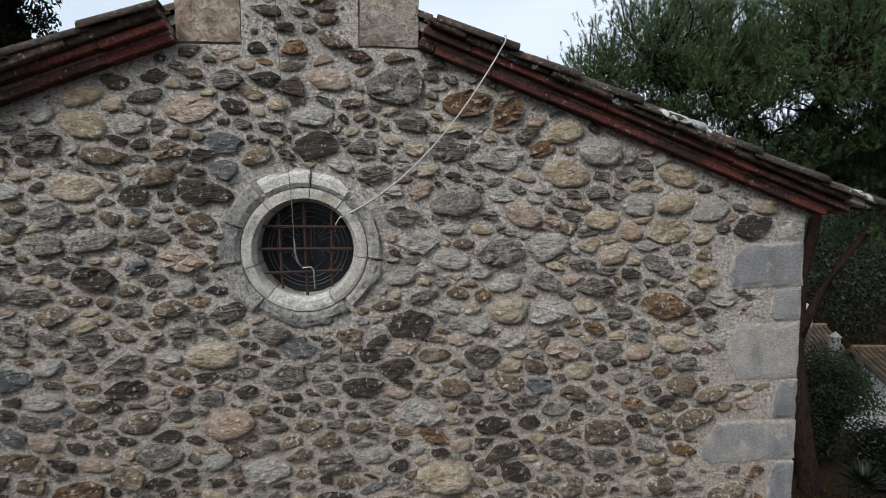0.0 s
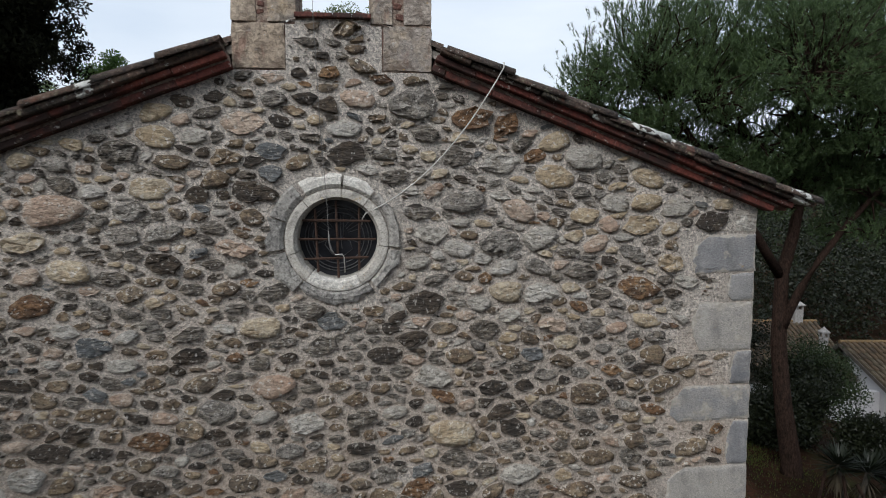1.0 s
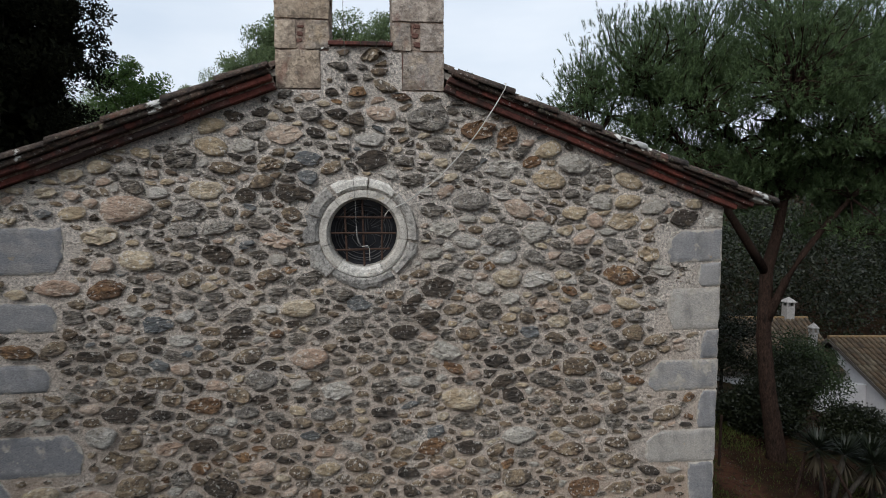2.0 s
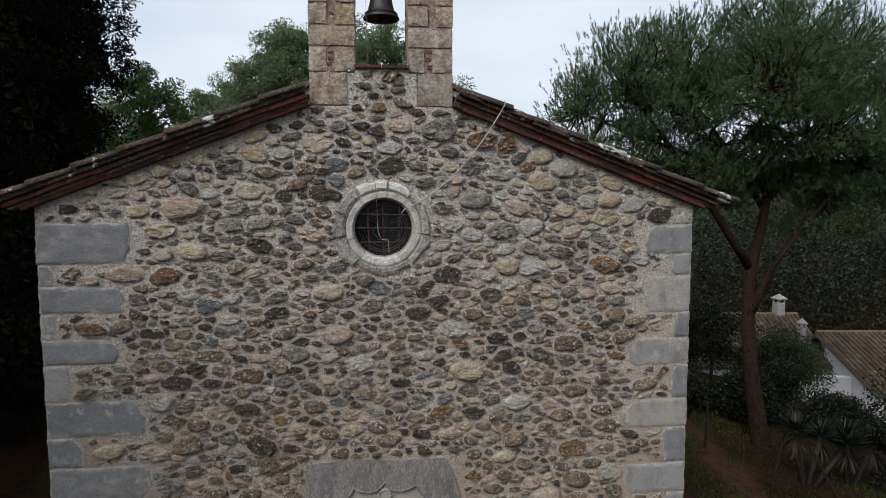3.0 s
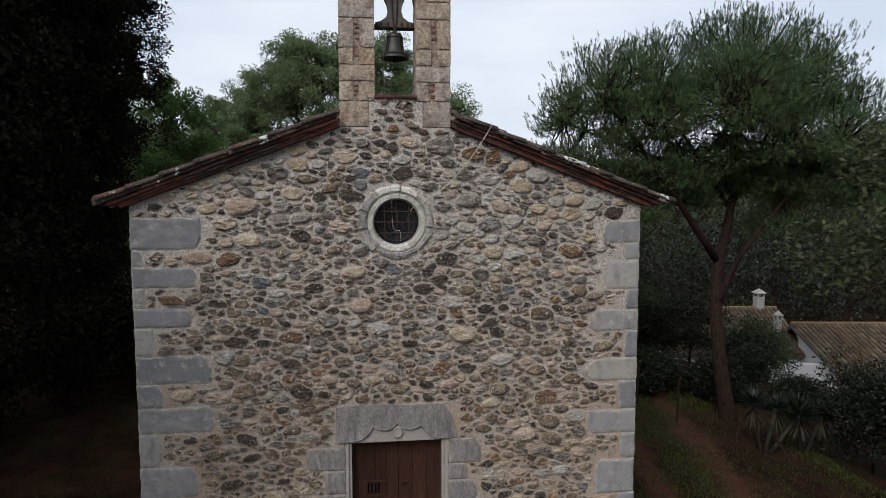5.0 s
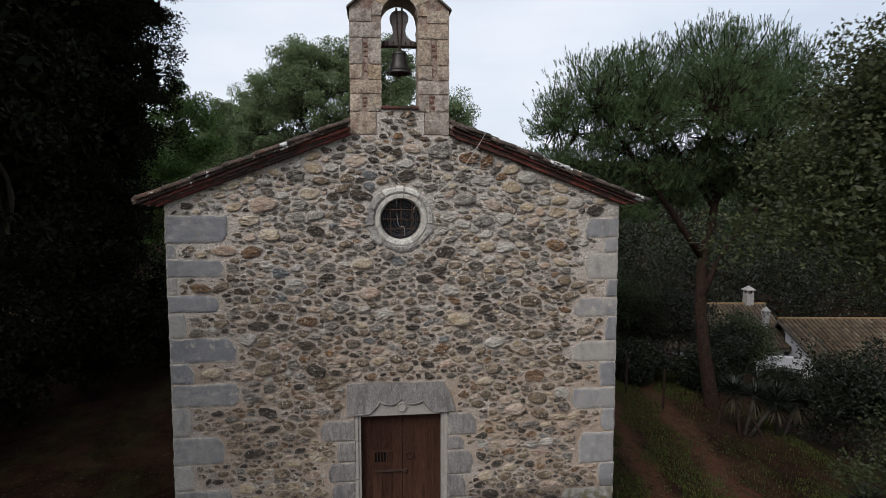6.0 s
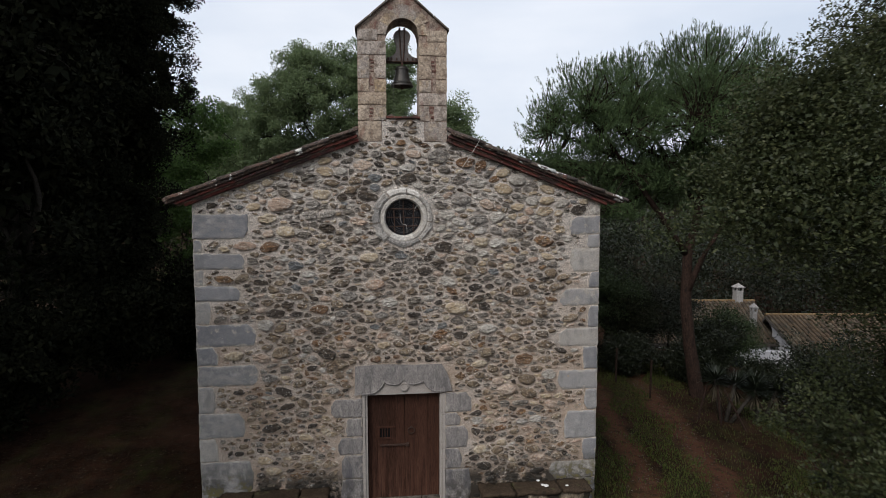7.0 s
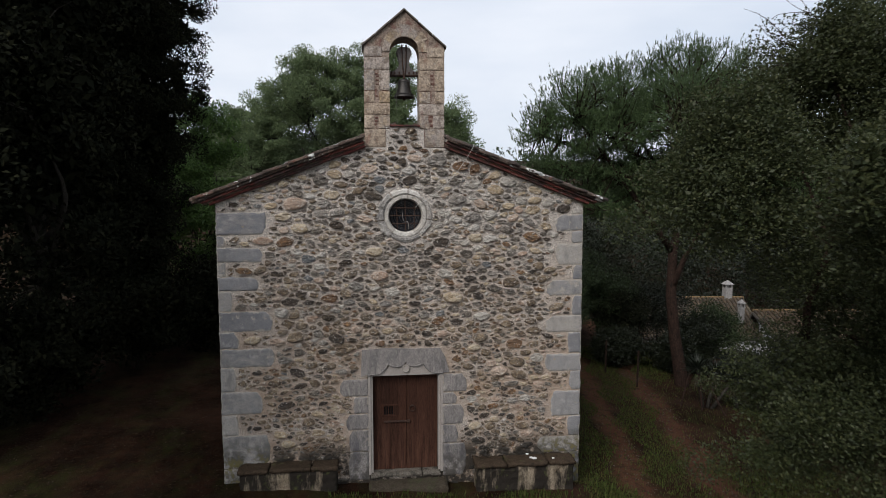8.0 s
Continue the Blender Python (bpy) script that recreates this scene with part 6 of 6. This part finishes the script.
# seeds: a few stones that stand out, then others by size, spaced wider across than up
LONGER = 1.62
MARKED_A = [(1.90, 6.22, 0.34, 0.21, M_TAN), (1.76, 5.69, 0.33, 0.16, M_PALE), (1.09, 6.00, 0.30, 0.26, M_GREY), (1.43, 5.64, 0.31, 0.25, M_GREY), (0.82, 5.72, 0.31, 0.13, M_PALE), (-0.72, 6.63, 0.34, 0.20, M_PINK), (-1.40, 6.53, 0.32, 0.18, M_TAN), (-1.41, 6.72, 0.30, 0.15, M_TAN),
            (-1.12, 6.54, 0.18, 0.15, M_PALE), (-0.66, 6.09, 0.29, 0.19, M_DARK), (-0.81, 5.61, 0.30, 0.16, M_PINK), (2.76, 6.20, 0.38, 0.17, M_TAN), (1.42, 6.65, 0.27, 0.19, M_RUST), (0.66, 6.82, 0.34, 0.28, M_GREY), (0.20, 6.84, 0.28, 0.17, M_PINK), (0.76, 5.14, 0.43, 0.15, M_DARK), (2.68, 5.23, 0.31, 0.25, M_RUST), (1.90, 4.91, 0.22, 0.17, M_PINK)]
MARKED_B = [(0.83, 4.47, 0.26, 0.25, M_PALE), (1.00, 3.97, 0.40, 0.25, M_TAN), (-1.41, 5.50, 0.30, 0.17, M_DARK), (-1.38, 5.74, 0.29, 0.17, M_GREY), (0.40, 4.69, 0.30, 0.17, M_DARK), (2.76, 5.98, 0.40, 0.15, M_TAN), (-2.22, 5.93, 0.42, 0.27, M_PINK), (-2.43, 5.67, 0.32, 0.24, M_TAN), (-2.12, 5.44, 0.36, 0.20, M_TAN),
            (-2.42, 5.16, 0.40, 0.22, M_RUST), (-3.25, 4.58, 0.28, 0.22, M_RUST), (-2.33, 3.94, 0.35, 0.19, M_DARK), (-1.42, 3.15, 0.36, 0.15, M_DARK), (-1.54, 4.00, 0.38, 0.19, M_RUST), (-2.53, 3.72, 0.38, 0.14, M_PALE), (2.31, 2.94, 0.44, 0.17, M_RUST), (1.61, 3.56, 0.29, 0.20, M_PALE), (-2.85, 5.18, 0.44, 0.20, M_PINK)]
rs = np.random.default_rng(17)
seeds, owns = [], []  # x / LONGER, z, radius
MARKED_C = [(1.41, 6.32, 0.42, 0.17, M_PALE), (1.57, 5.92, 0.24, 0.19, M_PINK), (1.89, 6.52, 0.33, 0.14, M_TAN), (2.15, 6.37, 0.38, 0.16, M_PALE), (2.46, 5.99, 0.19, 0.20, M_PALE), (3.00, 5.95, 0.37, 0.15, M_PALE), (2.70, 5.80, 0.39, 0.16, M_TAN), (2.18, 5.87, 0.26, 0.12, M_TAN),
            (1.50, 5.22, 0.29, 0.24, M_TAN), (1.75, 5.20, 0.33, 0.23, M_PALE), (1.19, 6.69, 0.27, 0.30, M_RUST), (2.99, 5.45, 0.29, 0.16, M_TAN), (0.10, 6.60, 0.26, 0.16, M_PALE)]
for x, z, w, h, own in MARKED_A + MARKED_B + MARKED_C:
    seeds.append((x / LONGER, z, 0.25 * (w / LONGER + h) + 0.012))
    owns.append(own)
pts = np.array(seeds)
for low, high, tries in ((0.088, 0.122, 260), (0.060, 0.088, 2000), (0.040, 0.060, 9000), (0.022, 0.040, 36000)):
    grown = [tuple(p) for p in pts]
    xs = np.empty(len(grown) + tries)
    zs, rr = xs.copy(), xs.copy()
    n = len(grown)
    xs[:n], zs[:n], rr[:n] = np.array(grown).T
    for _ in range(tries):
        x, z, r = rs.uniform(LEFT, RIGHT), rs.uniform(-0.3, 7.46), rs.uniform(low, high)
        if not is_free(x, z):
            continue
        u = x / LONGER
        if ((xs[:n] - u) ** 2 + (zs[:n] - z) ** 2 > ((rr[:n] + r) * 0.93) ** 2).all():
            xs[n], zs[n], rr[n] = u, z, r
            owns.append(None)
            n += 1
    pts = np.stack([xs[:n], zs[:n], rr[:n]], 1)


def cell_of(i):
    """The stone's share of the wall: what lies nearer to it than to its neighbours, each by its own size."""
    u, z, r = pts[i]
    d2 = (pts[:, 0] - u) ** 2 + (pts[:, 1] - z) ** 2
    near = np.argsort(d2)[1:22]
    lim = 1.5 * r + 0.02
    poly = [(lim * math.cos(a), lim * math.sin(a)) for a in (2 * math.pi * k / 8 + 0.3 for k in range(8))]
    for j in near:
        dx, dz = pts[j, 0] - u, pts[j, 1] - z
        dist2 = dx * dx + dz * dz
        t = 0.5 * (dist2 + r * r - pts[j, 2] ** 2)
        out = []
        for (ax, az), (bx, bz) in zip(poly, poly[1:] + poly[:1]):
            fa, fb = ax * dx + az * dz - t, bx * dx + bz * dz - t
            if fa <= 0:
                out.append((ax, az))
            if (fa < 0) != (fb < 0) and fa != fb:
                s = fa / (fa - fb)
                out.append((ax + (bx - ax) * s, az + (bz - az) * s))
        poly = out
        if len(poly) < 3:
            return []
    return [((u + a) * LONGER, z + b) for a, b in poly]


def stone_from(poly, gap, rng, rough, count):
    """Outline of a stone inside its cell: drawn in by the joint, kept off the dressed stones, corners worn round or broken."""
    cx, cz = (sum(p[k] for p in poly) / len(poly) for k in (0, 1))
    drawn = []
    for x, z in poly:
        d = math.hypot(x - cx, z - cz)
        f = max(0.3, (d - gap * rng.uniform(0.6, 1.4)) / d)
        while f > 0.15 and not is_free(cx + (x - cx) * f, cz + (z - cz) * f):
            f -= 0.08
        drawn.append((cx + (x - cx) * f, cz + (z - cz) * f))
    for cut in (0.27, 0.25) if rough < 0.075 else (0.12,):
        ring = []
        for (ax, az), (bx, bz) in zip(drawn, drawn[1:] + drawn[:1]):
            ring += [(ax + (bx - ax) * cut, az + (bz - az) * cut), (bx + (ax - bx) * cut, bz + (az - bz) * cut)]
        drawn = ring
    walk_ = np.array(drawn + drawn[:1])
    far = np.concatenate([[0], np.cumsum(np.hypot(*np.diff(walk_, axis=0).T))])
    at = (np.arange(count) + rng.uniform(-0.22, 0.22, count)) * far[-1] / count
    px, pz = np.interp(at, far, walk_[:, 0], period=far[-1]), np.interp(at, far, walk_[:, 1], period=far[-1])
    g = 1 + rng.uniform(-rough, 0.4 * rough, count)
    lean = rng.normal(0, 0.16)
    px, pz = (px - cx) * g, (pz - cz) * g * (rng.uniform(0.68, 1.05) if rough > 0.1 else rng.uniform(0.8, 1.02))
    return cx, cz, [(cx + a * math.cos(lean) - b * math.sin(lean), cz + a * math.sin(lean) + b * math.cos(lean)) for a, b in zip(px, pz)]


def stone_mesh(ring, cx, cz, proud, rough, rng):
    """A worn face over the outline, set into the mortar: domed where it is a cobble, flat and ragged where it is a slab."""
    n = len(ring)
    size = max(max(abs(x - cx) for x, _ in ring), 0.02)
    lean_x, lean_z = rng.normal(0, 0.22), rng.normal(-0.12, 0.2)
    verts = [(x - cx, 0.02, z - cz) for x, z in ring]
    flat = rough > 0.075
    for f, lift in ((0.97, 0.80), (0.68, 0.96)) if flat else ((0.95, 0.66), (0.66, 0.93)):
        for x, z in ring:
            g = f * (1 + rng.uniform(-0.5, 0.35) * rough)
            dx, dz = (x - cx) * g, (z - cz) * g
            verts.append((dx, -proud * (lift + rng.uniform(-1.8, 1.8) * rough + (lean_x * dx + lean_z * dz) / size), dz))
    verts.append((rng.uniform(-0.1, 0.1) * size, -proud * rng.uniform(0.92, 1.06), rng.uniform(-0.06, 0.06) * size))
    faces = []
    for b in (0, n):
        faces += [(b + i, b + (i + 1) % n, b + n + (i + 1) % n, b + n + i) for i in range(n)]
    faces += [(2 * n + i, 2 * n + (i + 1) % n, 3 * n) for i in range(n)]
    return verts, faces


SLABBY = (M_SLATE, M_DARK, M_GREY, M_BLUE, M_RUST)


def kind_of_stone(x, z, rng):
    """Browner below, paler beside and to the right of the round window."""
    pale = x > 0.6 and z > 4.8 or x < -1.2 and z > 5.2
    kinds = (M_BROWN, M_DARK, M_SLATE, M_GREY, M_TAN, M_PINK, M_PALE, M_RUST, M_BLUE)
    share = (0.15, 0.09, 0.21, 0.11, 0.18, 0.10, 0.10, 0.04, 0.02) if pale else (0.29, 0.17, 0.24, 0.07, 0.07, 0.05, 0.03, 0.06, 0.02) if z > 3.6 else (0.42, 0.13, 0.15, 0.03, 0.09, 0.07, 0.02, 0.08, 0.01)
    return kinds[int(rng.choice(len(kinds), p=share))]


stones = []  # x, z, outline, how proud, material, raggedness
for i in range(len(pts)):
    poly = cell_of(i)
    if len(poly) < 3:
        continue
    wide = pts[i, 2]
    loose = 0.010 if owns[i] else rs.choice((0.008, 0.016, 0.026, 0.040), p=(0.38, 0.34, 0.20, 0.08))
    made_of = owns[i] or kind_of_stone(pts[i, 0] * LONGER, pts[i, 1], rs)
    rough = rs.uniform(0.12, 0.27) if made_of in SLABBY or rs.uniform() < 0.4 else rs.uniform(0.05, 0.10)
    cx, cz, ring = stone_from(poly, min(loose, 0.55 * wide), rs, rough, 11 if wide < 0.085 else 14)
    if not is_free(cx, cz):
        continue
    stones.append((cx, cz, ring, min(0.048, 0.015 + 0.30 * wide) * rs.uniform(0.55, 1.35), made_of, rough))
marked, first_chip = len(MARKED_A + MARKED_B + MARKED_C), len(stones)
for cx, cz, ring, *_ in stones:
    xs, zs = [p[0] for p in ring], [p[1] for p in ring]
    i0, i1 = np.searchsorted(GX, (min(xs), max(xs)))
    k0, k1 = np.searchsorted(GZ, (min(zs), max(zs)))
    sub = np.ones((i1 - i0, k1 - k0), bool)
    for (ax, az), (bx, bz) in zip(ring, ring[1:] + ring[:1]):
        sub &= (bx - ax) * (mz[i0:i1, k0:k1] - az) - (bz - az) * (mx[i0:i1, k0:k1] - ax) > -0.002
    taken[i0:i1, k0:k1] |= sub
# chips wedged into the wider joints
for _ in range(9000):
    w = rs.uniform(0.028, 0.10)
    h, turn = w * rs.uniform(0.25, 0.7), rs.normal(0, 0.35)
    x, z = rs.uniform(LEFT, RIGHT), rs.uniform(-0.3, 7.4)
    c, s = math.cos(turn), math.sin(turn)
    ring = [(x + 0.5 * w * math.cos(a) * c - 0.5 * h * math.sin(a) * s, z + 0.5 * w * math.cos(a) * s + 0.5 * h * math.sin(a) * c) for a in (2 * math.pi * k / 7 + rs.uniform(-0.2, 0.2) for k in range(7))]
    if is_free(x, z) and all(is_free(x + (px - x) * 1.25, z + (pz - z) * 1.25) for px, pz in ring):
        stones.append((x, z, ring, rs.uniform(0.007, 0.016), kind_of_stone(x, z, rs), 0.06))
        i0, i1 = np.searchsorted(GX, (x - w / 2, x + w / 2))
        k0, k1 = np.searchsorted(GZ, (z - h / 2, z + h / 2))
        taken[i0:i1, k0:k1] = True

order = sorted(range(len(stones)), key=lambda i: (i >= marked, i >= first_chip, max(abs(stones[i][0] - 0.4) / 1.25, abs(stones[i][1] - 5.75))))
singles = set(order[:300])
rest = {}  # material and whether worn round: vertices, faces
for i, (x, z, ring, proud, made_of, rough) in enumerate(stones):
    verts, faces = stone_mesh(ring, x, z, proud, rough, rs)
    if i in singles:
        ob = mesh_object("stone", verts, faces, made_of, wall, smooth=rough < 0.15)
        ob.location = (x, 0, z)
    else:
        v, f = rest.setdefault((made_of, rough < 0.15), ([], []))
        f += [tuple(j + len(v) for j in face) for face in faces]
        v += [(a + x, b, c + z) for a, b, c in verts]
for (made_of, rounded), (v, f) in rest.items():
    tagged(mesh_object("rubble", v, f, made_of, wall, smooth=rounded), kind="stuff")
